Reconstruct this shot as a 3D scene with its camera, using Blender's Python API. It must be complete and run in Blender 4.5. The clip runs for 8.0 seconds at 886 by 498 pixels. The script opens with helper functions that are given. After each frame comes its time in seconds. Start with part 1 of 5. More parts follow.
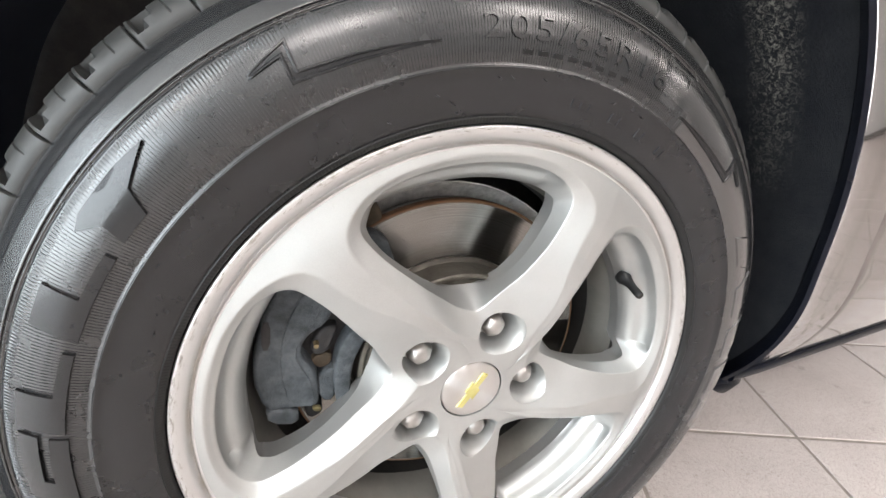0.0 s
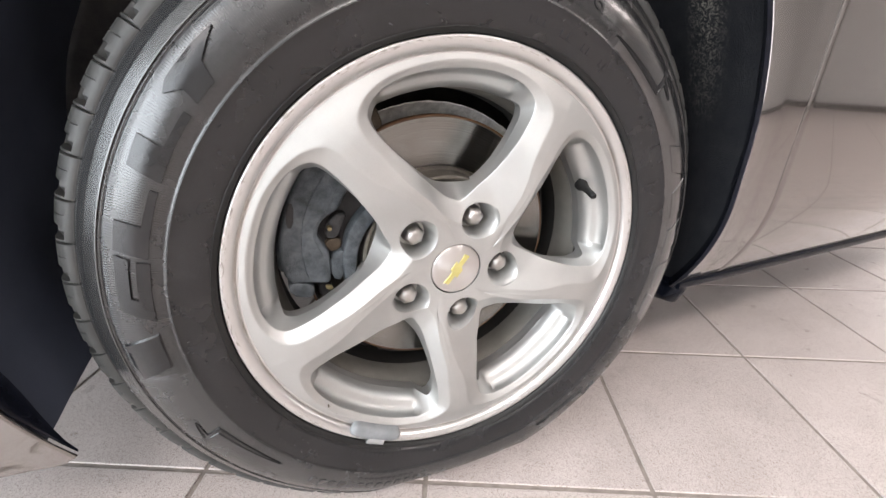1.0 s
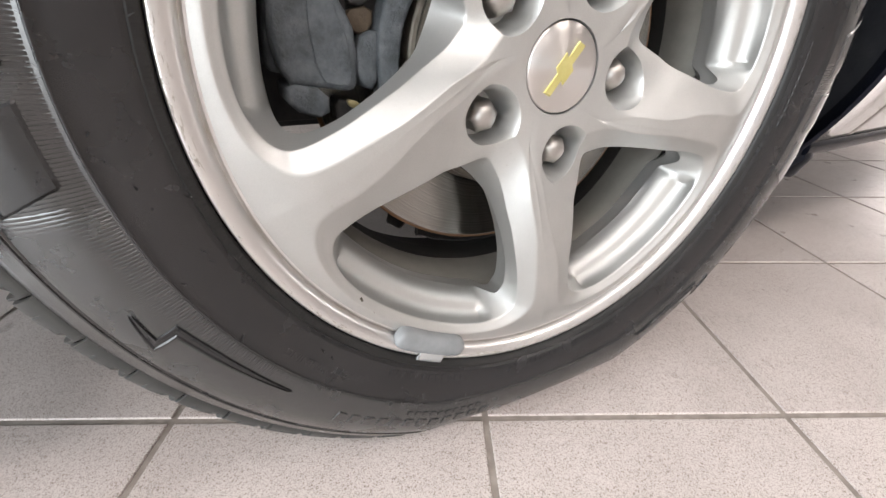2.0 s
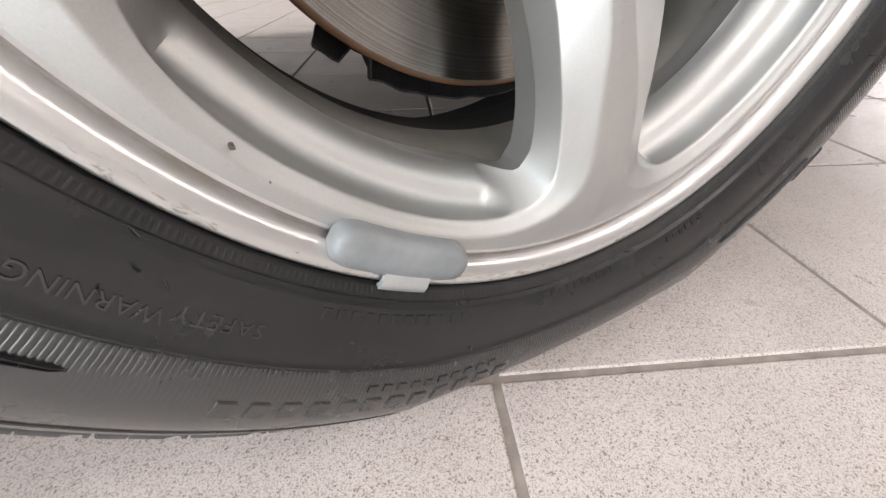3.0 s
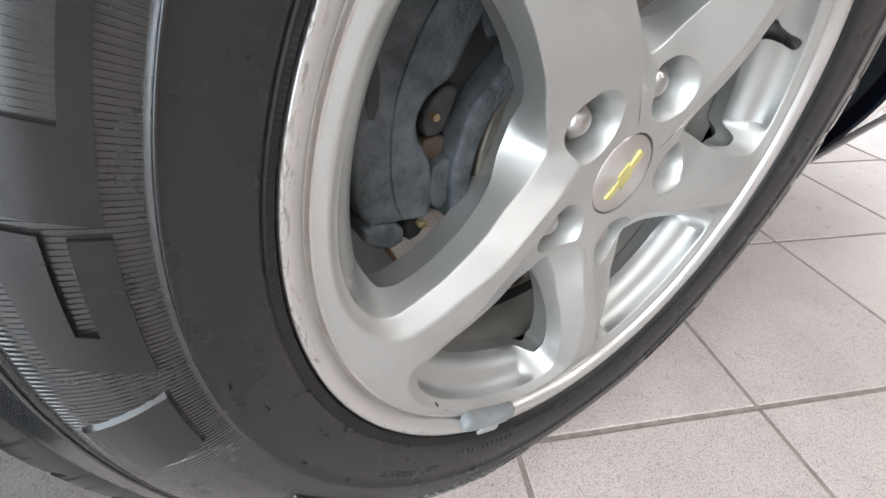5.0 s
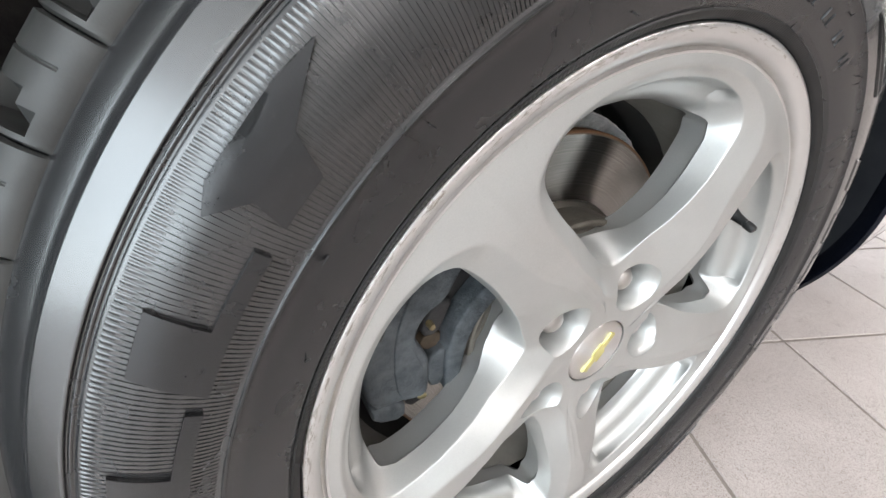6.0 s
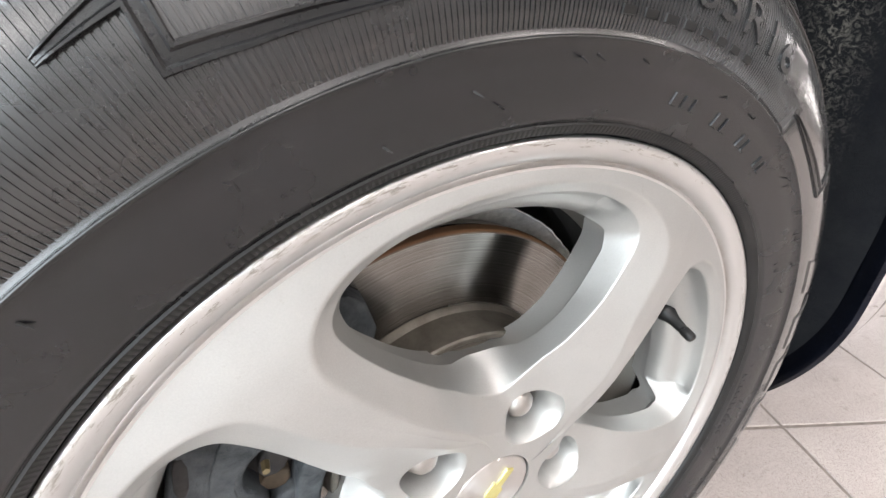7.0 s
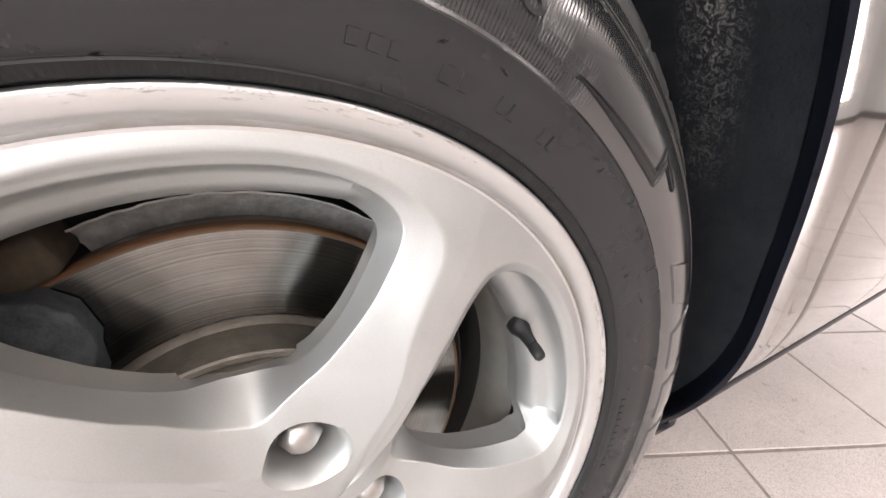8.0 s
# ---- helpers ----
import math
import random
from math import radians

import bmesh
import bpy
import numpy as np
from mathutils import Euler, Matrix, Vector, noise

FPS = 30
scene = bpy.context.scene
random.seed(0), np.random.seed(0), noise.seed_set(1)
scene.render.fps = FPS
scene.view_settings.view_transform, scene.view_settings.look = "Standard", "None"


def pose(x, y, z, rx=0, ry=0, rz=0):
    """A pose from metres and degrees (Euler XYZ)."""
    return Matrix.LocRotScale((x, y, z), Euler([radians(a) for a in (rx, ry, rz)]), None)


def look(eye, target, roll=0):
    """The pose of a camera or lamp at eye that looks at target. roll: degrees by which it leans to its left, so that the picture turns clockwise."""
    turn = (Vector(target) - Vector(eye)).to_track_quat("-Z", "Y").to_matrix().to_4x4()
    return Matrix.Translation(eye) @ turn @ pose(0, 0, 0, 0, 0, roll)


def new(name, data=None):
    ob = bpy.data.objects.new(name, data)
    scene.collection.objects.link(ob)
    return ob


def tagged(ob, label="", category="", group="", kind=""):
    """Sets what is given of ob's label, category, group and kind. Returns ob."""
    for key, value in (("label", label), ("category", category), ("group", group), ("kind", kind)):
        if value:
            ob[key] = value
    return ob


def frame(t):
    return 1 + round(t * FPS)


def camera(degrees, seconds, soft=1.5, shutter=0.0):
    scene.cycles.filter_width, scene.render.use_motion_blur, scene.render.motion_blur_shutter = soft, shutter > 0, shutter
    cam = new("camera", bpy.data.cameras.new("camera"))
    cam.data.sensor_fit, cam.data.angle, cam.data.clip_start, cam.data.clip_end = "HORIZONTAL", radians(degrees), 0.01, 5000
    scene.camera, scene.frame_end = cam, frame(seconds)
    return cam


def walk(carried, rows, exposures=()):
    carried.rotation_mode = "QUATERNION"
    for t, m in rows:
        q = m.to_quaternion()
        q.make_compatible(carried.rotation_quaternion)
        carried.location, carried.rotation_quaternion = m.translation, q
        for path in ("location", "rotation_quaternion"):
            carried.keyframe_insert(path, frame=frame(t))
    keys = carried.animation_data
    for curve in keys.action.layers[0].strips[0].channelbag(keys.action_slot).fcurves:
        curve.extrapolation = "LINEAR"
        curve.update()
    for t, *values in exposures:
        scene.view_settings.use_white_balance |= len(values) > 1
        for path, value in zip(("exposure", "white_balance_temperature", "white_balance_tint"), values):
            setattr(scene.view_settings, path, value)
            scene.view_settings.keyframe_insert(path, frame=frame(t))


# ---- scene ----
cam = camera(93.92, 8.0)
# seconds, place in metres, turn in degrees
ROWS = [
    (0, -0.1217, -0.2447, 0.5613, 67.68, -0.92, -19.57),
    (0.5, -0.1414, -0.2742, 0.5212, 67.87, -0.91, -20.58),
    (1, -0.1582, -0.3462, 0.5088, 66.40, -1.09, -21.22),
    (1.2, -0.1832, -0.3377, 0.4890, 66.32, -0.91, -22.26),
    (1.5, -0.2056, -0.2952, 0.4537, 65.06, -0.71, -22.77),
    (2, -0.1911, -0.2163, 0.3386, 61.53, -0.84, -24.83),
    (2.2, -0.1696, -0.1900, 0.2919, 60.41, -0.82, -25.13),
    (3.3, -0.1462, -0.1069, 0.2203, 52.19, -1.05, -30.19),
    (3.5, -0.1497, -0.1058, 0.2354, 50.53, -1.73, -30.52),
    (4, -0.1831, -0.1121, 0.2870, 50.89, -1.09, -32.96),
    (4.5, -0.2162, -0.1145, 0.3328, 51.05, -1.69, -33.43),
    (5, -0.2355, -0.1276, 0.4352, 53.04, -1.84, -32.90),
    (5.2, -0.2363, -0.1252, 0.4836, 54.31, -1.69, -32.23),
    (6.3, -0.1947, -0.1258, 0.5462, 60.59, -1.27, -28.82),
    (6.5, -0.1716, -0.1228, 0.5526, 61.66, -1.42, -28.08),
    (7, -0.1094, -0.1193, 0.5645, 63.98, -1.32, -27.39),
    (7.5, -0.0276, -0.1188, 0.5502, 65.19, -1.53, -27.42),
    (8, 0.0120, -0.1425, 0.5404, 66.27, -1.47, -27.70),
]
walk(cam, [(t, pose(*m)) for t, *m in ROWS], exposures=[(0.0, -0.2, 6550, 11), (0.5, -0.28, 6600, 13), (1.5, -0.34, 6700, 15), (2.2, -0.5, 6750, 13), (3.3, -0.54, 6650, 13), (4.3, -0.70, 6500, 11), (5.0, -0.68, 6350, 10), (6.4, -0.38, 6450, 10), (7.2, -0.22, 6600, 13), (8.0, -0.18, 6750, 16)])

# ---- world and lights ----
world = bpy.data.worlds.new("world")
scene.world = world
world.use_nodes = True
wn = world.node_tree.nodes
sky = wn.new("ShaderNodeTexSky")
sky.sky_type = "NISHITA"
sky.sun_disc = False
sky.sun_elevation = radians(38)
sky.sun_rotation = radians(250)
wn["Background"].inputs["Strength"].default_value = 0.08
world.node_tree.links.new(sky.outputs["Color"], wn["Background"].inputs["Color"])

H = 0.3148          # height of the axle above the floor
ROOM = (-4.4, 9.0, -6.5, 5.5, 3.3)   # x0, x1, y0, y1, ceiling


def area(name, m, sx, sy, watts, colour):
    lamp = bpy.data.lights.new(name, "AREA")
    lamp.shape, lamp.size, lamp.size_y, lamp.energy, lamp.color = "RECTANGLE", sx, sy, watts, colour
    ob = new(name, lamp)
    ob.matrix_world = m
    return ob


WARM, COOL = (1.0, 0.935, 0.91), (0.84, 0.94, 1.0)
# unseen ceiling lamps, inferred from the soft light and highlights above
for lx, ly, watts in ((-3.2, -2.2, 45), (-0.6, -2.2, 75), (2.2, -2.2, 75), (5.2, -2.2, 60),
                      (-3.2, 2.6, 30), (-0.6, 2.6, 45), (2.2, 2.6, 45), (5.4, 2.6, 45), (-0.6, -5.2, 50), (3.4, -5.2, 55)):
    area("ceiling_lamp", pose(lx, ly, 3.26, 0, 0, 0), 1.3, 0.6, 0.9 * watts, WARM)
# sky light from two unseen shop windows, placed after highlights on the tyre's sides
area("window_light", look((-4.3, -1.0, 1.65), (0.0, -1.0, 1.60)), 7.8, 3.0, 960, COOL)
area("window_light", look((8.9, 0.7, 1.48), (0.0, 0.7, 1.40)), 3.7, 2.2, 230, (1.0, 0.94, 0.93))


# ---- materials ----
def material(name, base, rough=0.5, metal=0.0, spec=0.5, coat=0.0, coat_rough=0.03):
    m = bpy.data.materials.new(name)
    m.use_nodes = True
    p = m.node_tree.nodes["Principled BSDF"]
    p.inputs["Base Color"].default_value = (*base, 1)
    p.inputs["Roughness"].default_value = rough
    p.inputs["Metallic"].default_value = metal
    p.inputs["Specular IOR Level"].default_value = spec
    p.inputs["Coat Weight"].default_value = coat
    p.inputs["Coat Roughness"].default_value = coat_rough
    return m


def node(m, kind, **values):
    n = m.node_tree.nodes.new(kind)
    for key, value in values.items():
        n.inputs[key.replace("_", " ")].default_value = value
    return n


def join(m, a, b):
    m.node_tree.links.new(a, b)


def coords(m, kind="Object"):
    return m.node_tree.nodes.new("ShaderNodeTexCoord").outputs[kind]


def grain(m, scale, detail=4.0, rough=0.55, vector=None, distortion=0.0):
    n = node(m, "ShaderNodeTexNoise", Scale=scale, Detail=detail, Roughness=rough, Distortion=distortion)
    join(m, vector if vector else coords(m), n.inputs["Vector"])
    return n.outputs["Fac"]


def ramp(m, fac, stops):
    n = m.node_tree.nodes.new("ShaderNodeValToRGB")
    els = n.color_ramp.elements
    while len(els) < len(stops):
        els.new(0.5)
    for e, (at, c) in zip(els, stops):
        e.position = at
        e.color = (*c, 1) if len(c) == 3 else c
    join(m, fac, n.inputs["Fac"])
    return n.outputs["Color"]


def mix(m, fac, a, b, how="MIX"):
    n = m.node_tree.nodes.new("ShaderNodeMix")
    n.data_type, n.blend_type = "RGBA", how
    for sock, value in ((n.inputs["Factor"], fac), (n.inputs["A"], a), (n.inputs["B"], b)):
        if isinstance(value, (int, float)):
            sock.default_value = value
        elif isinstance(value, tuple):
            sock.default_value = (*value, 1)
        else:
            join(m, value, sock)
    return n.outputs["Result"]


def bsdf(m):
    return m.node_tree.nodes["Principled BSDF"]


def bump(m, height, strength, distance=0.001):
    b = node(m, "ShaderNodeBump", Strength=strength, Distance=distance)
    join(m, height, b.inputs["Height"])
    join(m, b.outputs["Normal"], bsdf(m).inputs["Normal"])


def grey(v):
    return (v, v, v)


def tinted(m, name_in, fac, lo, hi):
    """Lets a noise drive a single value of the shader between lo and hi."""
    r = node(m, "ShaderNodeMapRange", To_Min=lo, To_Max=hi, From_Min=0.3, From_Max=0.7)
    join(m, fac, r.inputs["Value"])
    join(m, r.outputs["Result"], bsdf(m).inputs[name_in])


def radius_of(m):
    """Distance from the wheel's axle."""
    sep = m.node_tree.nodes.new("ShaderNodeSeparateXYZ")
    join(m, coords(m), sep.inputs[0])
    flat = m.node_tree.nodes.new("ShaderNodeCombineXYZ")
    join(m, sep.outputs["X"], flat.inputs["X"])
    join(m, sep.outputs["Z"], flat.inputs["Z"])
    ln = m.node_tree.nodes.new("ShaderNodeVectorMath")
    ln.operation = "LENGTH"
    join(m, flat.outputs[0], ln.inputs[0])
    return ln.outputs["Value"]


def node_range(m, value, lo, hi):
    r = node(m, "ShaderNodeMapRange", From_Min=lo, From_Max=hi)
    join(m, value, r.inputs["Value"])
    return r.outputs["Result"]


def make_tile():
    m = material("porcelain_tile", (0.6, 0.56, 0.53), 0.34, spec=0.5)
    info = m.node_tree.nodes.new("ShaderNodeObjectInfo")
    geo = m.node_tree.nodes.new("ShaderNodeNewGeometry")
    v = geo.outputs["Position"]
    base = ramp(m, grain(m, 9.0, 3.0, vector=v), [(0.3, (0.455, 0.407, 0.383)), (0.7, (0.535, 0.482, 0.457))])
    tone = mix(m, info.outputs["Random"], (0.95, 0.95, 0.95), (1.03, 1.03, 1.03))
    base = mix(m, 1.0, base, tone, "MULTIPLY")
    # fired-in grains of two sizes
    for scale, stops in ((1650.0, [(0.10, (0.56, 0.52, 0.49)), (0.30, (0.88, 0.86, 0.85)), (0.42, (1, 1, 1)), (0.80, (1.12, 1.12, 1.12))]), (1000.0, [(0.045, (0.42, 0.36, 0.32)), (0.10, (1, 1, 1))])):
        cell = node(m, "ShaderNodeTexVoronoi", Scale=scale, Randomness=1.0)
        join(m, v, cell.inputs["Vector"])
        sep = m.node_tree.nodes.new("ShaderNodeSeparateColor")
        join(m, cell.outputs["Color"], sep.inputs[0])
        base = mix(m, 0.85, base, ramp(m, sep.outputs["Red"], stops), "MULTIPLY")
    pale = ramp(m, grain(m, 480.0, 2.0, 0.6, v), [(0.58, (1, 1, 1)), (0.70, (1.1, 1.1, 1.1))])
    base = mix(m, 0.7, base, pale, "MULTIPLY")
    join(m, base, bsdf(m).inputs["Base Color"])
    tinted(m, "Roughness", grain(m, 25.0, 5.0, vector=v), 0.26, 0.42)
    bump(m, grain(m, 420.0, 3.0, vector=v), 0.16, 0.0006)
    return m


def make_grout():
    m = material("cement_grout", (0.27, 0.235, 0.21), 0.9)
    g = m.node_tree.nodes.new("ShaderNodeNewGeometry").outputs["Position"]
    c = ramp(m, grain(m, 60.0, 5.0, vector=g), [(0.3, (0.20, 0.172, 0.15)), (0.7, (0.31, 0.27, 0.24))])
    join(m, c, bsdf(m).inputs["Base Color"])
    bump(m, grain(m, 900.0, 3.0, vector=g), 0.4, 0.0008)
    return m


def make_alloy():
    m = material("silver_wheel_paint", (0.6, 0.59, 0.575), 0.46, metal=0.80, spec=0.5, coat=0.5, coat_rough=0.22)
    c = ramp(m, grain(m, 14.0, 5.0), [(0.3, (0.424, 0.427, 0.415)), (0.7, (0.479, 0.482, 0.469))])
    flake = ramp(m, grain(m, 1500.0, 1.0), [(0.3, grey(0.97)), (0.7, grey(1.03))])
    c = mix(m, 1.0, c, flake, "MULTIPLY")
    # brake dust and dirt speckles
    dust = ramp(m, grain(m, 240.0, 4.0, 0.7), [(0.64, (0, 0, 0)), (0.74, (1, 1, 1))])
    c = mix(m, mix(m, 1.0, dust, grey(0.22), "MULTIPLY"), c, (0.30, 0.27, 0.23))
    join(m, c, bsdf(m).inputs["Base Color"])
    tinted(m, "Roughness", grain(m, 30.0, 4.0), 0.44, 0.52)
    bump(m, grain(m, 700.0, 2.0), 0.05, 0.0004)
    return m


def make_lip():
    """Rim flange: the same paint, scraped to bare rough metal in places."""
    m = material("scuffed_rim_lip", (0.62, 0.61, 0.595), 0.3, metal=0.88, coat=0.3, coat_rough=0.12)
    v = coords(m)
    patch = grain(m, 9.0, 2.0, 0.5, v)
    # scrapes run round the rim
    sp = m.node_tree.nodes.new("ShaderNodeSeparateXYZ")
    join(m, v, sp.inputs[0])
    turn = node(m, "ShaderNodeMath")
    turn.operation = "ARCTAN2"
    join(m, sp.outputs["Z"], turn.inputs[0])
    join(m, sp.outputs["X"], turn.inputs[1])
    sweep = m.node_tree.nodes.new("ShaderNodeCombineXYZ")
    for value, scale, sock in ((turn.outputs[0], 26.0, "X"), (radius_of(m), 520.0, "Y"), (sp.outputs["Y"], 520.0, "Z")):
        k = node(m, "ShaderNodeMath")
        k.operation = "MULTIPLY"
        join(m, value, k.inputs[0])
        k.inputs[1].default_value = scale
        join(m, k.outputs[0], sweep.inputs[sock])
    chips = grain(m, 1.0, 6.0, 0.72, sweep.outputs[0], 0.4)
    both = node(m, "ShaderNodeMath")
    both.operation = "MULTIPLY_ADD"
    join(m, patch, both.inputs[0])
    both.inputs[1].default_value = 0.8
    join(m, chips, both.inputs[2])
    worn = ramp(m, both.outputs[0], [(0.95, (0, 0, 0)), (1.02, (1, 1, 1))])
    # only the outermost part of the lip is scraped
    out = node(m, "ShaderNodeMapRange", From_Min=0.2146, From_Max=0.2172)
    join(m, radius_of(m), out.inputs["Value"])
    worn = mix(m, 1.0, worn, out.outputs["Result"], "MULTIPLY")
    c = ramp(m, grain(m, 14.0, 5.0, vector=v), [(0.3, (0.58, 0.577, 0.57)), (0.7, (0.64, 0.637, 0.63))])
    scratch = ramp(m, chips, [(0.48, (0.66, 0.65, 0.63)), (0.62, (0.36, 0.34, 0.31))])
    c = mix(m, worn, c, scratch)
    dirt = ramp(m, node_range(m, radius_of(m), 0.2060, 0.2120), [(0.20, (0, 0, 0)), (0.42, (1, 1, 1)), (0.66, (1, 1, 1)), (0.86, (0, 0, 0))])
    blot = ramp(m, grain(m, 26.0, 5.0, 0.7, v), [(0.40, (0, 0, 0)), (0.62, (0.45, 0.45, 0.45))])
    c = mix(m, mix(m, 1.0, dirt, blot, "MULTIPLY"), c, (0.36, 0.32, 0.27))
    join(m, c, bsdf(m).inputs["Base Color"])
    r = node(m, "ShaderNodeMapRange", To_Min=0.28, To_Max=0.6)
    join(m, worn, r.inputs["Value"])
    join(m, r.outputs["Result"], bsdf(m).inputs["Roughness"])
    bump(m, mix(m, worn, grey(0.5), chips), 0.35, 0.0012)
    return m


def make_rubber(name, lo, hi, rough_lo, rough_hi, spec=0.85):
    m = material(name, lo, 0.5, spec=spec)
    c = ramp(m, grain(m, 22.0, 6.0, 0.6), [(0.3, lo), (0.72, hi)])
    dust = ramp(m, grain(m, 160.0, 5.0, 0.7), [(0.60, (0, 0, 0)), (0.78, (1, 1, 1))])
    c = mix(m, mix(m, 1.0, dust, grey(0.11), "MULTIPLY"), c, (0.075, 0.074, 0.072))
    join(m, c, bsdf(m).inputs["Base Color"])
    tinted(m, "Roughness", grain(m, 40.0, 5.0), rough_lo, rough_hi)
    bump(m, grain(m, 1300.0, 3.0), 0.12, 0.0003)
    return m


def make_paint():
    m = material("metallic_car_paint", (0.25, 0.235, 0.225), 0.09, metal=0.9, coat=1.0, coat_rough=0.015)
    f = ramp(m, grain(m, 2200.0, 1.0), [(0.3, (0.18, 0.165, 0.156)), (0.7, (0.24, 0.222, 0.211))])
    join(m, f, bsdf(m).inputs["Base Color"])
    return m


def make_liner():
    m = material("felted_black_liner", (0.012, 0.013, 0.016), 0.8, spec=0.15)
    v = coords(m)
    c = ramp(m, grain(m, 30.0, 6.0, 0.7, v), [(0.35, (0.0085, 0.009, 0.0115)), (0.75, (0.0175, 0.018, 0.0195))])
    # dried mud splashes in a worn streak
    sep = m.node_tree.nodes.new("ShaderNodeSeparateXYZ")
    join(m, v, sep.inputs[0])
    band = node(m, "ShaderNodeMapRange", From_Min=0.032, From_Max=0.0)
    off = node(m, "ShaderNodeMath")
    off.operation = "SUBTRACT"
    join(m, sep.outputs["Y"], off.inputs[0])
    off.inputs[1].default_value = 0.062
    ab = node(m, "ShaderNodeMath")
    ab.operation = "ABSOLUTE"
    join(m, off.outputs[0], ab.inputs[0])
    join(m, ab.outputs[0], band.inputs["Value"])
    high = node(m, "ShaderNodeMapRange", From_Min=0.44, From_Max=0.60)
    join(m, sep.outputs["Z"], high.inputs["Value"])
    spots = ramp(m, grain(m, 170.0, 8.0, 0.8, v, 1.2), [(0.49, (0, 0, 0)), (0.66, (1, 1, 1))])
    k = mix(m, 1.0, spots, band.outputs["Result"], "MULTIPLY")
    k = mix(m, 1.0, k, high.outputs["Result"], "MULTIPLY")
    c = mix(m, mix(m, 1.0, k, grey(0.95), "MULTIPLY"), c, (0.36, 0.335, 0.29))
    join(m, c, bsdf(m).inputs["Base Color"])
    bump(m, grain(m, 260.0, 6.0, 0.75, v), 0.9, 0.003)
    return m


def make_disc():
    """Turned iron: fine rings round the axle, a rusty rim."""
    m = material("turned_brake_iron", (0.42, 0.40, 0.38), 0.24, metal=1.0)
    v = coords(m)
    sep = m.node_tree.nodes.new("ShaderNodeSeparateXYZ")
    join(m, v, sep.inputs[0])
    flat = m.node_tree.nodes.new("ShaderNodeCombineXYZ")
    join(m, sep.outputs["X"], flat.inputs["X"])
    join(m, sep.outputs["Z"], flat.inputs["Z"])
    ln = m.node_tree.nodes.new("ShaderNodeVectorMath")
    ln.operation = "LENGTH"
    join(m, flat.outputs[0], ln.inputs[0])
    ring = node(m, "ShaderNodeTexNoise", Scale=900.0, Detail=4.0)
    ring.noise_dimensions = "1D"
    join(m, ln.outputs["Value"], ring.inputs["W"])
    c = ramp(m, ring.outputs["Fac"], [(0.3, (0.25, 0.247, 0.243)), (0.7, (0.40, 0.396, 0.392))])
    blot = ramp(m, grain(m, 24.0, 4.0, vector=v), [(0.35, (0.66, 0.63, 0.59)), (0.7, (0.90, 0.88, 0.85))])
    c = mix(m, 1.0, c, blot, "MULTIPLY")
    rust = node(m, "ShaderNodeMapRange", From_Min=0.1464, From_Max=0.1480)
    join(m, ln.outputs["Value"], rust.inputs["Value"])
    c = mix(m, rust.outputs["Result"], c, (0.17, 0.085, 0.04))
    join(m, c, bsdf(m).inputs["Base Color"])
    r = node(m, "ShaderNodeMapRange", To_Min=0.27, To_Max=0.75)
    join(m, rust.outputs["Result"], r.inputs["Value"])
    join(m, r.outputs["Result"], bsdf(m).inputs["Roughness"])
    mt = node(m, "ShaderNodeMapRange", To_Min=1.0, To_Max=0.1)
    join(m, rust.outputs["Result"], mt.inputs["Value"])
    join(m, mt.outputs["Result"], bsdf(m).inputs["Metallic"])
    bump(m, ring.outputs["Fac"], 0.12, 0.0004)
    # turned all round, so that glints run out from the axle
    bsdf(m).inputs["Anisotropic"].default_value = 0.85
    bsdf(m).inputs["Anisotropic Rotation"].default_value = 0.25
    tan = m.node_tree.nodes.new("ShaderNodeTangent")
    tan.direction_type, tan.axis = "RADIAL", "Y"
    join(m, tan.outputs[0], bsdf(m).inputs["Tangent"])
    return m


def make_cast(name, lo, hi, rough, metal=0.3, scale=60.0, strength=0.5):
    m = material(name, lo, rough, metal=metal)
    c = ramp(m, grain(m, scale, 6.0, 0.65), [(0.3, lo), (0.7, hi)])
    join(m, c, bsdf(m).inputs["Base Color"])
    bump(m, grain(m, 380.0, 5.0, 0.7), strength, 0.0012)
    return m


def make_cap():
    """Spun aluminium: fine turned rings whose glint runs out in rays from the middle."""
    m = material("spun_aluminium", (0.66, 0.65, 0.635), 0.32, metal=1.0)
    bsdf(m).inputs["Anisotropic"].default_value = 0.95
    bsdf(m).inputs["Anisotropic Rotation"].default_value = 0.25
    tan = m.node_tree.nodes.new("ShaderNodeTangent")
    tan.direction_type, tan.axis = "RADIAL", "Y"
    join(m, tan.outputs[0], bsdf(m).inputs["Tangent"])
    return m


TILE, GROUT = make_tile(), make_grout()
ALLOY, LIP = make_alloy(), make_lip()
RUBBER = make_rubber("tyre_sidewall_rubber", (0.0060, 0.0064, 0.0074), (0.0115, 0.0121, 0.0136), 0.22, 0.29, 0.58)
RUBBER_RIB = make_rubber("ribbed_sidewall_rubber", (0.012, 0.012, 0.0125), (0.017, 0.0172, 0.0182), 0.23, 0.30, 0.88)
RUBBER_BAND = make_rubber("polished_shoulder_rubber", (0.014, 0.0145, 0.015), (0.021, 0.0215, 0.022), 0.22, 0.28, 1.0)
# bare rubber for the right side, coated to brighten its reflections
RUBBER_BRIGHT = make_rubber("brightened_bare_rubber", (0.013, 0.0135, 0.014), (0.019, 0.0195, 0.0205), 0.16, 0.22, 1.0)
bsdf(RUBBER_BRIGHT).inputs["Coat Weight"].default_value = 1.0
bsdf(RUBBER_BRIGHT).inputs["Coat Roughness"].default_value = 0.16
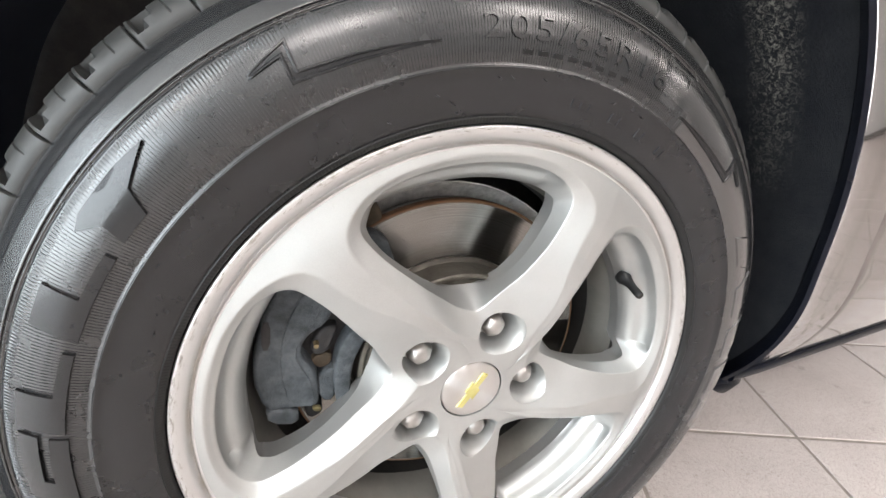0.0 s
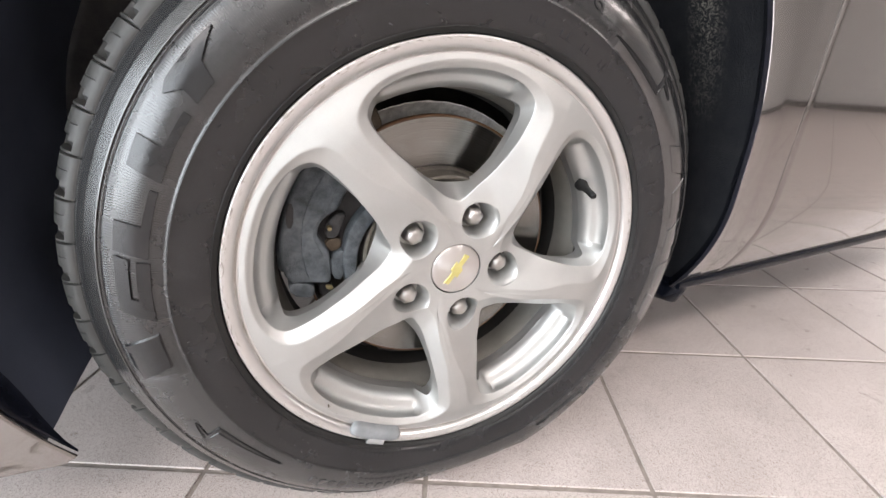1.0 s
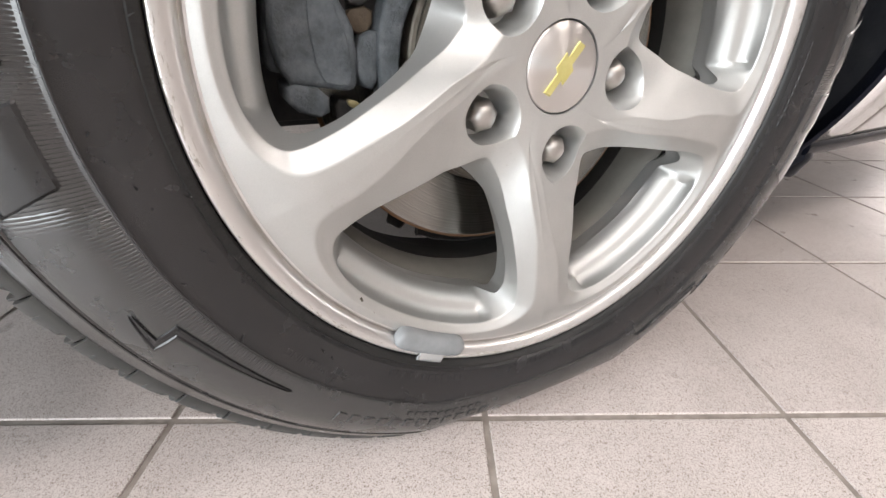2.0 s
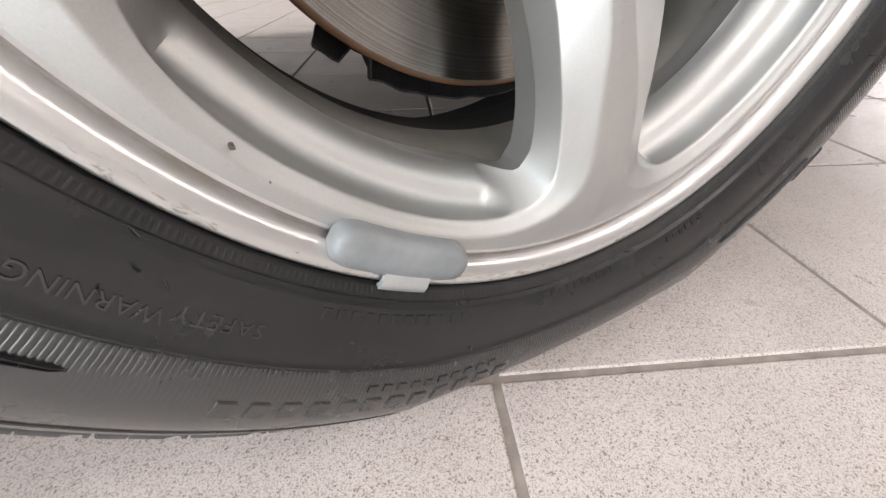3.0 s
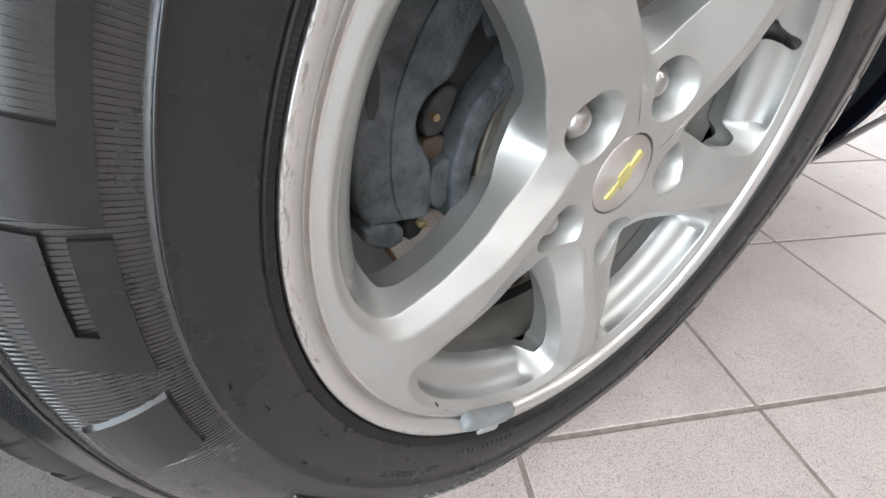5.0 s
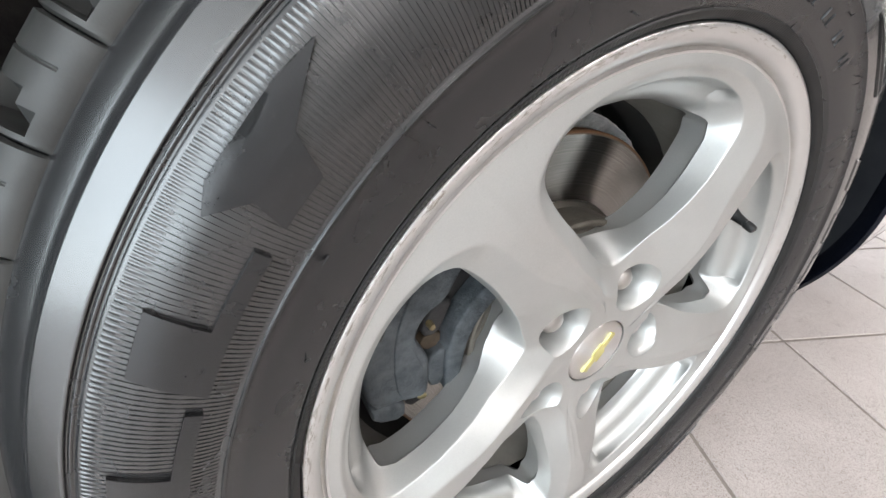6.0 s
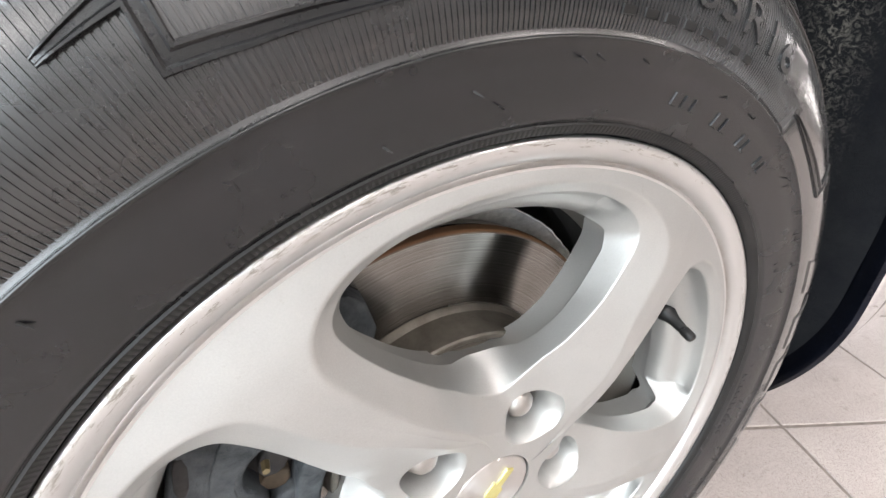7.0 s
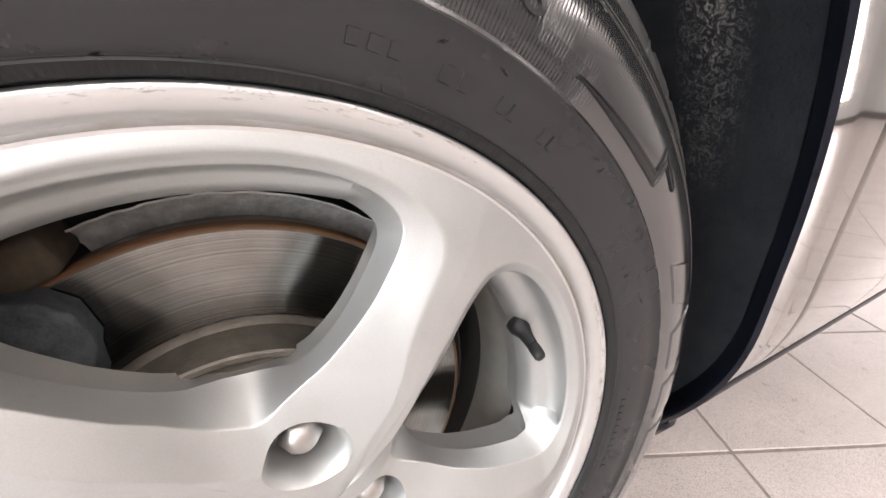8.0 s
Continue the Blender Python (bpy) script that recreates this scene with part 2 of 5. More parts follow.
# the same bare rubber low down, cool daylight tinted into its base
RUBBER_BARE = make_rubber("cool_tinted_bare_rubber", (0.011, 0.0122, 0.0128), (0.017, 0.0186, 0.0195), 0.22, 0.30, 1.0)
RUBBER_SMOOTH = make_rubber("smooth_moulded_rubber", (0.011, 0.011, 0.0115), (0.015, 0.015, 0.016), 0.18, 0.24, 0.46)
RUBBER_TREAD = make_rubber("tread_rubber", (0.020, 0.021, 0.0205), (0.042, 0.043, 0.041), 0.42, 0.6, 0.5)
RUBBER_DARK = make_rubber("bead_rubber", (0.007, 0.007, 0.007), (0.012, 0.012, 0.012), 0.4, 0.55, 0.35)
PAINT, LINER = make_paint(), make_liner()
# front liner's base is lifted to stand in for light it lacks
LINER_LIFTED = make_cast("lifted_liner_plastic", (0.030, 0.037, 0.056), (0.042, 0.051, 0.075), 0.6, 0.0, 20.0, 0.2)
BLACK_TRIM = make_cast("glossy_black_trim", (0.003, 0.0036, 0.0062), (0.006, 0.0072, 0.012), 0.2, 0.0, 40.0, 0.05)
bsdf(BLACK_TRIM).inputs["Specular IOR Level"].default_value = 0.17
DISC = make_disc()
HAT = make_cast("dull_iron_hat", (0.085, 0.076, 0.062), (0.165, 0.150, 0.128), 0.45, 0.6)
CALIPER = make_cast("grey_cast_caliper", (0.027, 0.033, 0.038), (0.115, 0.130, 0.143), 0.6, 0.25, 70.0, 1.0)
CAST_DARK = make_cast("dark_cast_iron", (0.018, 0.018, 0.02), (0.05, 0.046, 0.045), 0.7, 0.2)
RUSTY = make_cast("rusty_pad_steel", (0.035, 0.024, 0.015), (0.10, 0.075, 0.05), 0.8, 0.1)
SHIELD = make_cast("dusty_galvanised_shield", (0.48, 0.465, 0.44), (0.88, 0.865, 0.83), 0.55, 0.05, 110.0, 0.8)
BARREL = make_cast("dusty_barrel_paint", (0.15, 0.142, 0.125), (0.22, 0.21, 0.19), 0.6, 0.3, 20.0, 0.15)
# near black: brake dust with the deep well's shade in the colour
DUST_SHADE = make_cast("brake_dust_and_shade", (0.008, 0.0075, 0.007), (0.022, 0.020, 0.017), 0.85, 0.0, 30.0, 0.3)
NUT = make_cast("plated_steel", (0.40, 0.385, 0.365), (0.52, 0.50, 0.48), 0.36, 1.0, 90.0, 0.12)
ZINC = make_cast("grey_coated_weight", (0.18, 0.192, 0.20), (0.25, 0.263, 0.272), 0.5, 0.1, 50.0, 0.25)
ZINC_TAB = make_cast("bare_clip_steel", (0.36, 0.37, 0.375), (0.48, 0.49, 0.49), 0.4, 0.5, 80.0, 0.2)
CAP, GOLD = make_cap(), make_cast("gold_emblem", (0.52, 0.47, 0.17), (0.66, 0.60, 0.25), 0.32, 0.55, 90.0, 0.05)
STEM = make_rubber("valve_rubber", (0.006, 0.006, 0.006), (0.011, 0.011, 0.011), 0.35, 0.5, 0.3)
WALL = make_cast("painted_wall", (0.46, 0.438, 0.42), (0.50, 0.478, 0.459), 0.85, 0.0, 6.0, 0.1)
CEILING = make_cast("white_ceiling_paint", (0.78, 0.77, 0.75), (0.82, 0.81, 0.79), 0.9, 0.0, 6.0, 0.1)
SKIRT = make_cast("dark_skirting", (0.03, 0.022, 0.018), (0.05, 0.038, 0.03), 0.5, 0.0, 20.0, 0.1)


# ---- building helpers ----
def mesh_of(name, bm, mat, smooth=True, sharp=None):
    me = bpy.data.meshes.new(name)
    bm.to_mesh(me)
    bm.free()
    me.materials.append(mat)
    for p in me.polygons:
        p.use_smooth = smooth
    if smooth and sharp:
        me.set_sharp_from_angle(angle=radians(sharp))
    return me


def part(name, bm, mat, parent, label="", smooth=True, sharp=40):
    ob = new(name, mesh_of(name, bm, mat, smooth, sharp))
    ob.parent = parent
    return tagged(ob, label)


def empty(name, at, parent=None):
    ob = new(name)
    ob.empty_display_size = 0.05
    ob.location = at
    ob.parent = parent
    return ob


def lerp_table(table, x):
    xs, ys = zip(*table)
    return float(np.interp(x, xs, ys))


def lathe(profile, n, closed=False, f=None, start=0.0, end=360.0):
    """Turns (r, y) points, in metres, about the wheel's axle. f maps each point."""
    bm = bmesh.new()
    full = abs(end - start - 360.0) < 1e-6
    rows = []
    for i in range(n if full else n + 1):
        a = radians(start + (end - start) * i / n)
        row = []
        for r, y in profile:
            p = (r * math.cos(a), y, r * math.sin(a))
            row.append(bm.verts.new(f(*p) if f else p))
        rows.append(row)
    m = len(profile)
    for i in range(len(rows) if full else len(rows) - 1):
        a, b = rows[i], rows[(i + 1) % len(rows)]
        for j in range(m if closed else m - 1):
            bm.faces.new((a[j], a[(j + 1) % m], b[(j + 1) % m], b[j]))
    bmesh.ops.recalc_face_normals(bm, faces=bm.faces)
    return bm


def smooth_loop(points, times=2):
    for _ in range(times):
        out = []
        for i, p in enumerate(points):
            q = points[(i + 1) % len(points)]
            out += [p * 0.75 + q * 0.25, p * 0.25 + q * 0.75]
        points = out
    return points


def along(points, n, closed=False):
    """n points at even steps along a polyline."""
    pts = np.array(points + ([points[0]] if closed else []))
    s = np.concatenate([[0], np.cumsum(np.linalg.norm(np.diff(pts, axis=0), axis=1))])
    u = np.linspace(0, s[-1], n + (1 if closed else 0))[:n]
    return [np.array([np.interp(v, s, pts[:, k]) for k in range(pts.shape[1])]) for v in u]


def polar(r, deg):
    return np.array([r * math.cos(radians(deg)), r * math.sin(radians(deg))])


def box(bm, size, m, bevel=0.0, segments=2):
    r = bmesh.ops.create_cube(bm, size=1.0)
    vs = r["verts"]
    bmesh.ops.scale(bm, vec=size, verts=vs)
    if bevel:
        es = list({e for v in vs for e in v.link_edges})
        r = bmesh.ops.bevel(bm, geom=es, offset=bevel, segments=segments, affect="EDGES", profile=0.5)
        vs = list({v for f in r["faces"] for v in f.verts} | {v for v in vs if v.is_valid})
    bmesh.ops.transform(bm, matrix=m, verts=vs)
    return bm


def tube(bm, path, radius, n=10, caps=True):
    """A round bar along a list of points."""
    rings = []
    path = [Vector(p) for p in path]
    for i, p in enumerate(path):
        d = (path[min(i + 1, len(path) - 1)] - path[max(i - 1, 0)]).normalized()
        side = d.cross(Vector((0.31, 0.52, 0.79))).normalized()
        up = d.cross(side)
        rad = radius[i] if isinstance(radius, (list, tuple)) else radius
        rings.append([bm.verts.new(p + rad * (side * math.cos(2 * math.pi * k / n) + up * math.sin(2 * math.pi * k / n))) for k in range(n)])
    for a, b in zip(rings, rings[1:]):
        for k in range(n):
            bm.faces.new((a[k], a[(k + 1) % n], b[(k + 1) % n], b[k]))
    if caps:
        bm.faces.new(rings[0])
        bm.faces.new(list(reversed(rings[-1])))
    bmesh.ops.recalc_face_normals(bm, faces=bm.faces)
    return bm


# ---- room ----
def plain_box(name, x0, x1, y0, y1, z0, z1, mat, label="", category=""):
    bm = bmesh.new()
    box(bm, (x1 - x0, y1 - y0, z1 - z0), pose((x0 + x1) / 2, (y0 + y1) / 2, (z0 + z1) / 2))
    ob = new(name, mesh_of(name, bm, mat, False))
    return tagged(ob, label, category, kind="structure")


X0, X1, Y0, Y1, TOP = ROOM
plain_box("wall_north", X0 - 0.2, X1 + 0.2, Y1, Y1 + 0.2, 0, TOP, WALL, "plain painted showroom wall", "wall")
plain_box("wall_south", X0 - 0.2, X1 + 0.2, Y0 - 0.2, Y0, 0, TOP, WALL, "plain painted showroom wall", "wall")
def glazed_wall(name, x0, x1, side, z0, z1):
    """A wall with one wide shop-window opening between two y values."""
    plain_box(name, x0, x1, Y0, side[0], 0, TOP, WALL, "painted wall beside the shop window", "wall")
    plain_box(name, x0, x1, side[1], Y1, 0, TOP, WALL, "painted wall beside the shop window", "wall")
    plain_box(name, x0, x1, side[0], side[1], 0, z0, WALL, "low painted wall below the shop window", "wall")
    plain_box(name, x0, x1, side[0], side[1], z1, TOP, WALL, "painted wall above the shop window", "wall")


# both openings are unseen, made to go with the window lights
glazed_wall("wall_east", X1, X1 + 0.2, (-1.2, 2.6), 0.35, 2.6)
glazed_wall("wall_west", X0 - 0.2, X0, (-5.0, 3.0), 0.10, 3.2)
plain_box("ceiling", X0 - 0.2, X1 + 0.2, Y0 - 0.2, Y1 + 0.2, TOP, TOP + 0.2, CEILING, "flat white ceiling", "ceiling")
plain_box("baseboard", X1 - 0.016, X1 - 0.001, Y0 + 0.02, Y1 - 0.02, 0, 0.09, SKIRT, "dark skirting board along the wall", "baseboard")
plain_box("baseboard", X0 + 0.02, X1 - 0.02, Y0 + 0.001, Y0 + 0.016, 0, 0.085, WALL, "pale skirting along the wall", "baseboard")
plain_box("trim", X0 + 0.02, X1 - 0.02, Y0 + 0.001, Y0 + 0.022, 0.087, 0.15, SKIRT, "dark strip above the pale skirting", "trim")


# ---- car ----
car = tagged(empty("car", (0, 0, 0)), "grey metallic car on silver alloy wheels, parked on pale tiles", "car")


ARCH_Z, ARCH_R = 0.39, 0.398


def eased(x, x0, x1):
    k = min(max((x - x0) / (x1 - x0), 0.0), 1.0)
    return k * k * (3 - 2 * k)


def body_y(x, z):
    """How far the car's side stands back: proud of the wheel behind it, tucked in towards the sill, rounded off to the nose."""
    behind = eased(x, -0.25, 0.05)
    y = 0.001 - 0.021 * behind + 0.035 * max(x - 0.4, 0.0) + 0.55 * max(-0.42 - x, 0.0) ** 2
    if z < 0.37:
        y += (0.00675 + 0.0403 * behind) * ((0.37 - z) / 0.142) ** 2
    if z > 0.60:
        y += 0.25 * (z - 0.60) ** 2
    return y


def arch_middle(deg):
    """Height of the arch's middle, and by how much the arch is tighter behind the wheel than before it."""
    k = eased(deg, 60, 140)
    return ARCH_Z + 0.03 * (1 - k), 0.050 * (1 - k)


def arch_point(deg, r):
    """On the arch: round over the wheel, upright behind it, a little wider at the front's foot."""
    z, tight = arch_middle(deg)
    r += 0.010 * eased(deg, 145, 185) - tight
    if deg < 0:
        return r, z + (ARCH_R - tight) * math.tan(radians(deg))
    return r * math.cos(radians(deg)), z + r * math.sin(radians(deg))


def sheet(rows, thickness):
    """A bent sheet from a grid of points, with real thickness."""
    bm = bmesh.new()
    vs = [[bm.verts.new(p) for p in row] for row in rows]
    for a, b in zip(vs, vs[1:]):
        for j in range(len(a) - 1):
            bm.faces.new((a[j], a[j + 1], b[j + 1], b[j]))
    bmesh.ops.remove_doubles(bm, verts=bm.verts, dist=0.0002)
    bmesh.ops.recalc_face_normals(bm, faces=bm.faces)
    bmesh.ops.solidify(bm, geom=bm.faces[:], thickness=thickness)
    return bm


def make_fender():
    rows = []
    for i in range(161):
        deg = -29.4 + (209.0 + 29.4) * i / 160
        c, s = math.cos(radians(deg)), math.sin(radians(deg))
        mid, tight = arch_middle(deg)
        low = 0.224 if deg < 90 else 0.190
        far = [((0.433 if c > 0 else -0.95) / c) if abs(c) > 1e-6 else 9.0]
        far.append(((0.95 - mid) / s) if s > 1e-6 else ((low - mid) / s if s < -1e-6 else 9.0))
        out = max((0.433 if deg < 0 else min(far)) + tight, ARCH_R)
        span = max(out - ARCH_R - 0.002, 0.0)
        steps = [0.0, 0.006, 0.014, 0.022, 0.030, 0.037, 0.0415, 0.0435, 0.050]
        steps += [0.050 + (span - 0.050) * (j / 12) ** 1.5 for j in range(1, 13)]
        if span < 0.06:
            steps = [span * j / 20 for j in range(21)]
        row = []
        for x_in, dy in ((0.0022, 0.0026), (0.0017, 0.0014), (0.0009, 0.0005)):   # rolled edge
            x, z = arch_point(deg, ARCH_R - x_in + 0.002)
            row.append((x, body_y(x, max(z, low)) + dy - 0.0045, z))
        for k in steps:
            x, z = arch_point(deg, ARCH_R + 0.002 + k if span > 0 else ARCH_R)
            u = max(1 - k / 0.0425, 0.0)      # flared lip with a crisp outer crease
            row.append((x, body_y(x, z) - 0.0045 * (0.4 * u + 0.6 * u * u), z))
        rows.append(row)
    return part("fender", sheet(rows, 0.0015), PAINT, car, "glossy light metallic fender with a flared arch edge", sharp=2.2)


def make_door():
    rows = []
    for i in range(44):
        x = 0.4385 + (0.0, 0.0012, 0.0030)[i] if i < 3 else 0.4385 + (1.75 - 0.4385) * ((i - 2) / 41) ** 1.3
        row = []
        for j in range(31):
            z = 0.226 + (0.95 - 0.226) * j / 30
            edge = 0.002 * math.exp(-((x - 0.4385) / 0.0014) ** 2)
            row.append((x, body_y(x, z) + edge, z))
        rows.append(row)
    return part("front_door", sheet(rows, 0.0015), PAINT, car, "glossy light metallic door behind the wheel")


def make_sill():
    # black sealing strip under the door, with the rocker's underside behind it
    prof = [(-0.0035, 0.232), (-0.006, 0.229), (-0.006, 0.222), (-0.003, 0.218), (0.010, 0.216), (0.012, 0.230)]
    bm = bmesh.new()
    rings = []
    for i in range(31):
        x = 0.360 + (1.75 - 0.360) * i / 30
        y = body_y(x, 0.228)
        rings.append([bm.verts.new((x, y + dy, z)) for dy, z in prof])
    for a, b in zip(rings, rings[1:]):
        for k in range(6):
            bm.faces.new((a[k], a[(k + 1) % 6], b[(k + 1) % 6], b[k]))
    bm.faces.new(rings[0])
    bm.faces.new(rings[-1])
    bmesh.ops.recalc_face_normals(bm, faces=bm.faces)
    part("sill_strip", bm, BLACK_TRIM, car, "thin black strip along the sill")
    rows = [[(x, body_y(x, 0.228) + 0.012 + 0.03 * j, 0.219 - 0.004 * j) for j in range(5)] for x in np.linspace(0.41, 1.75, 12)]
    part("rocker_underside", sheet(rows, 0.002), CAST_DARK, car, "dark underside of the rocker panel")


def make_arch_flange():
    # glossy black return behind the arch's edge: it leads out and in to the liner behind the wheel, straight in before it
    before = ((0.0036, -0.0024), (0.0008, -0.0029), (-0.0012, -0.0012), (-0.0035, 0.010), (-0.006, 0.022), (-0.0085, 0.032), (-0.012, 0.038))
    behind = ((0.0030, -0.0040), (0.0006, -0.0048), (-0.0012, -0.0030), (0.0030, 0.0015), (0.0085, 0.006), (0.014, 0.0105), (0.020, 0.0155))
    rows = []
    for i in range(121):
        deg = -29.4 + (208.6 + 29.4) * i / 120
        row = []
        k = eased(deg, 60, 140)
        thin = (1 - 0.55 * eased(deg, 140, 180)) * (1 - 0.93 * eased(deg, 196, 208.6))
        for (ar, ay), (br, by) in zip(before, behind):
            dr, dy = ar * k + br * (1 - k), ay * k + by * (1 - k)
            x, z = arch_point(deg, ARCH_R - 0.0015 + (dr + 0.0015) * thin)
            row.append((x, body_y(min(x, 0.36), max(z, 0.224)) + 0.003 + (dy - 0.003) * thin, z))
        rows.append(row)
    return part("arch_flange", sheet(rows, 0.0012), BLACK_TRIM, car, "glossy black inner flange of the wheel arch")


def liner_r(deg):
    r = 0.3865 + 0.0305 * (1 - eased(deg, 60, 140))
    if deg < -8:
        r += 0.006 * ((-8 - deg) / 24.0) ** 2
    return r


def make_liner_shell():
    """Felted shell behind the wheel, smooth plastic in a lifted blue-black before it."""
    rows = []
    for i in range(161):
        row = []
        for j in range(13):
            deg = -32.0 + (206.0 - 26 * min(j / 12, 0.5) * 0.26 + 32.0) * i / 160
            k = eased(deg, 60, 140)
            x, z = arch_point(deg, liner_r(deg))
            y0 = (body_y(0.36, max(z, 0.224)) + 0.014) * (1 - k) + (0.034 - 0.020 * eased(deg, 140, 180)) * k
            y = y0 + (0.29 - y0) * (j / 12)
            r = liner_r(deg) + eased(deg, 172, 206) * max(0.024 - 0.25 * (y - 0.03), 0.0) + 0.0022 * noise.noise(Vector((deg * 0.11, y * 25, 0.0)))
            r += 0.004 * (1 - k) * eased(y, 0.0, 0.09)
            x, z = arch_point(deg, r)
            row.append((x, y, z))
        rows.append(row)
    part("wheel_arch_liner", sheet(rows[:88], 0.003), LINER, car, "matt black felted liner with dried mud marks")
    part("front_liner", sheet(rows[87:], 0.003), LINER_LIFTED, car, "smooth blue-black plastic liner before the wheel, its colour lifted for light")
    # rolled foot of the liner behind the tyre
    foot = bmesh.new()
    x, z = arch_point(-32.0, liner_r(-32.0))
    tube(foot, [(x - 0.006, 0.030, z + 0.034), (x - 0.003, 0.034, z + 0.016), (x, 0.042, z + 0.004), (x, 0.07, z - 0.001), (x - 0.004, 0.14, z), (x - 0.008, 0.26, z - 0.002)],
         [0.006, 0.014, 0.020, 0.021, 0.019, 0.014], 14)
    part("liner_foot", foot, BLACK_TRIM, car, "rolled black plastic foot of the liner")


def make_underside():
    bm = bmesh.new()
    box(bm, (0.92, 0.02, 0.72), pose(0, 0.30, 0.60), 0.004)
    part("wheelhouse_wall", bm, CAST_DARK, car, "dark inner wall of the wheelhouse")
    # unseen slabs, spread out to shade the floor below the sill
    bm = bmesh.new()
    box(bm, (2.7, 1.42, 0.03), pose(0.4, 1.02, 0.245), 0.006)
    box(bm, (1.32, 0.26, 0.03), pose(1.09, 0.19, 0.245), 0.004)
    box(bm, (0.46, 0.26, 0.03), pose(-0.70, 0.25, 0.245), 0.004)
    part("underbody", bm, CAST_DARK, car, "dark underside of the car")
    # unseen flat top, added to keep ceiling light out of the wheel well
    bm = bmesh.new()
    box(bm, (2.7, 1.70, 0.02), pose(0.4, 0.90, 0.955), 0.006)
    part("top_light_stop", bm, PAINT, car, "unseen flat body top that keeps ceiling light out")
    # unseen far side, added to stop light passing under the body
    bm = bmesh.new()
    box(bm, (2.7, 0.02, 0.74), pose(0.4, 1.745, 0.59), 0.006)
    part("far_light_stop", bm, PAINT, car, "unseen far side of the body that stops light beneath it")
    # lower control arm and drive shaft behind the brake
    bm = bmesh.new()
    tube(bm, [(0.02, 0.13, 0.215), (0.0, 0.30, 0.20), (-0.05, 0.55, 0.225)], [0.024, 0.018, 0.022], 12)
    tube(bm, [(0.02, 0.17, 0.215), (0.13, 0.36, 0.215), (0.20, 0.55, 0.225)], [0.018, 0.015, 0.02], 12)
    part("control_arm", bm, CAST_DARK, car, "dark iron suspension arm behind the brake")
    bm = bmesh.new()
    tube(bm, [(0.0, 0.11, H), (0.0, 0.2, H + 0.002), (0.0, 0.75, H + 0.01)], [0.045, 0.018, 0.018], 16)
    part("drive_shaft", bm, CAST_DARK, car, "dark steel drive shaft")


make_fender()
make_door()
make_sill()
make_arch_flange()
make_liner_shell()
make_underside()


# ---- brake ----
def arc_block(r0, r1, a0, a1, y0, y1, n=10, bevel=0.003, f=None):
    """A block bent round the axle, edges rounded."""
    bm = bmesh.new()
    rings = []
    for i in range(n + 1):
        a = a0 + (a1 - a0) * i / n
        ring = []
        for r, y in ((r0, y0), (r1, y0), (r1, y1), (r0, y1)):
            x, z = polar(r, a)
            ring.append(bm.verts.new((x, y, z)))
        rings.append(ring)
    for a, b in zip(rings, rings[1:]):
        for k in range(4):
            bm.faces.new((a[k], a[(k + 1) % 4], b[(k + 1) % 4], b[k]))
    bm.faces.new(rings[0])
    bm.faces.new(rings[-1])
    bmesh.ops.recalc_face_normals(bm, faces=bm.faces)
    long_edges = [e for e in bm.edges if e.calc_face_angle(0) > radians(35)]
    bmesh.ops.bevel(bm, geom=long_edges, offset=bevel, segments=3, affect="EDGES", profile=0.5)
    if f:
        for v in bm.verts:
            v.co = f(v.co)
    return bm


def rough_cast(amount, scale):
    def f(co):
        return co + noise.noise_vector(co * scale) * amount
    return f


brake_disc = part("brake_disc", lathe([(0.096, 0.0815), (0.100, 0.0810), (0.1460, 0.0810), (0.1485, 0.0811), (0.1494, 0.0818), (0.1497, 0.0826), (0.1497, 0.0895),
                                       (0.143, 0.0905), (0.143, 0.0985), (0.1465, 0.0995), (0.1465, 0.1075), (0.10, 0.1075)], 180, closed=True),
                  DISC, car, "turned iron brake disc with a rusty rim", sharp=30)
brake_disc.location = (0, 0, H)
hat = part("disc_hat", lathe([(0.030, 0.053), (0.074, 0.053), (0.0755, 0.0515), (0.0775, 0.0515), (0.0795, 0.0545), (0.0845, 0.0555), (0.0862, 0.0522), (0.0872, 0.0515), (0.0896, 0.0518), (0.0908, 0.0530), (0.0912, 0.0555), (0.0920, 0.0770), (0.0940, 0.0790), (0.0955, 0.0815), (0.030, 0.084)], 120, closed=True),
           HAT, car, "dull iron hat of the brake disc", sharp=35)
hat.location = (0, 0, H)


def make_shield(a0, a1, radius, mat, label, back=0.0):
    # pressed sheet behind the disc, its edge notched
    rows = []
    for i in range(121):
        a = a0 + (a1 - a0) * i / 120
        edge = radius + 0.0016 * noise.noise(Vector((a * 0.25, 3.0, 0.0)))
        if -123 < a < -117:
            edge -= 0.010
        row = []
        for r, y in ((0.07, 0.112), (0.12, 0.110), (0.150, 0.106), (edge - 0.005, 0.1010), (edge - 0.001, 0.0975), (edge, 0.0935)):
            x, z = polar(r, a)
            row.append((x, y + back, z))
        rows.append(row)
    ob = part("splash_shield", sheet(rows, 0.0012), mat, car, label)
    ob.location = (0, 0, H)


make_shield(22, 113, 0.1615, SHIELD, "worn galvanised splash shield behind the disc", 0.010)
make_shield(-128, 21.6, 0.1590, CAST_DARK, "dark lower splash shield behind the disc")

caliper = tagged(empty("brake_caliper", (0, 0, H), car), "weathered grey cast brake caliper over the disc")


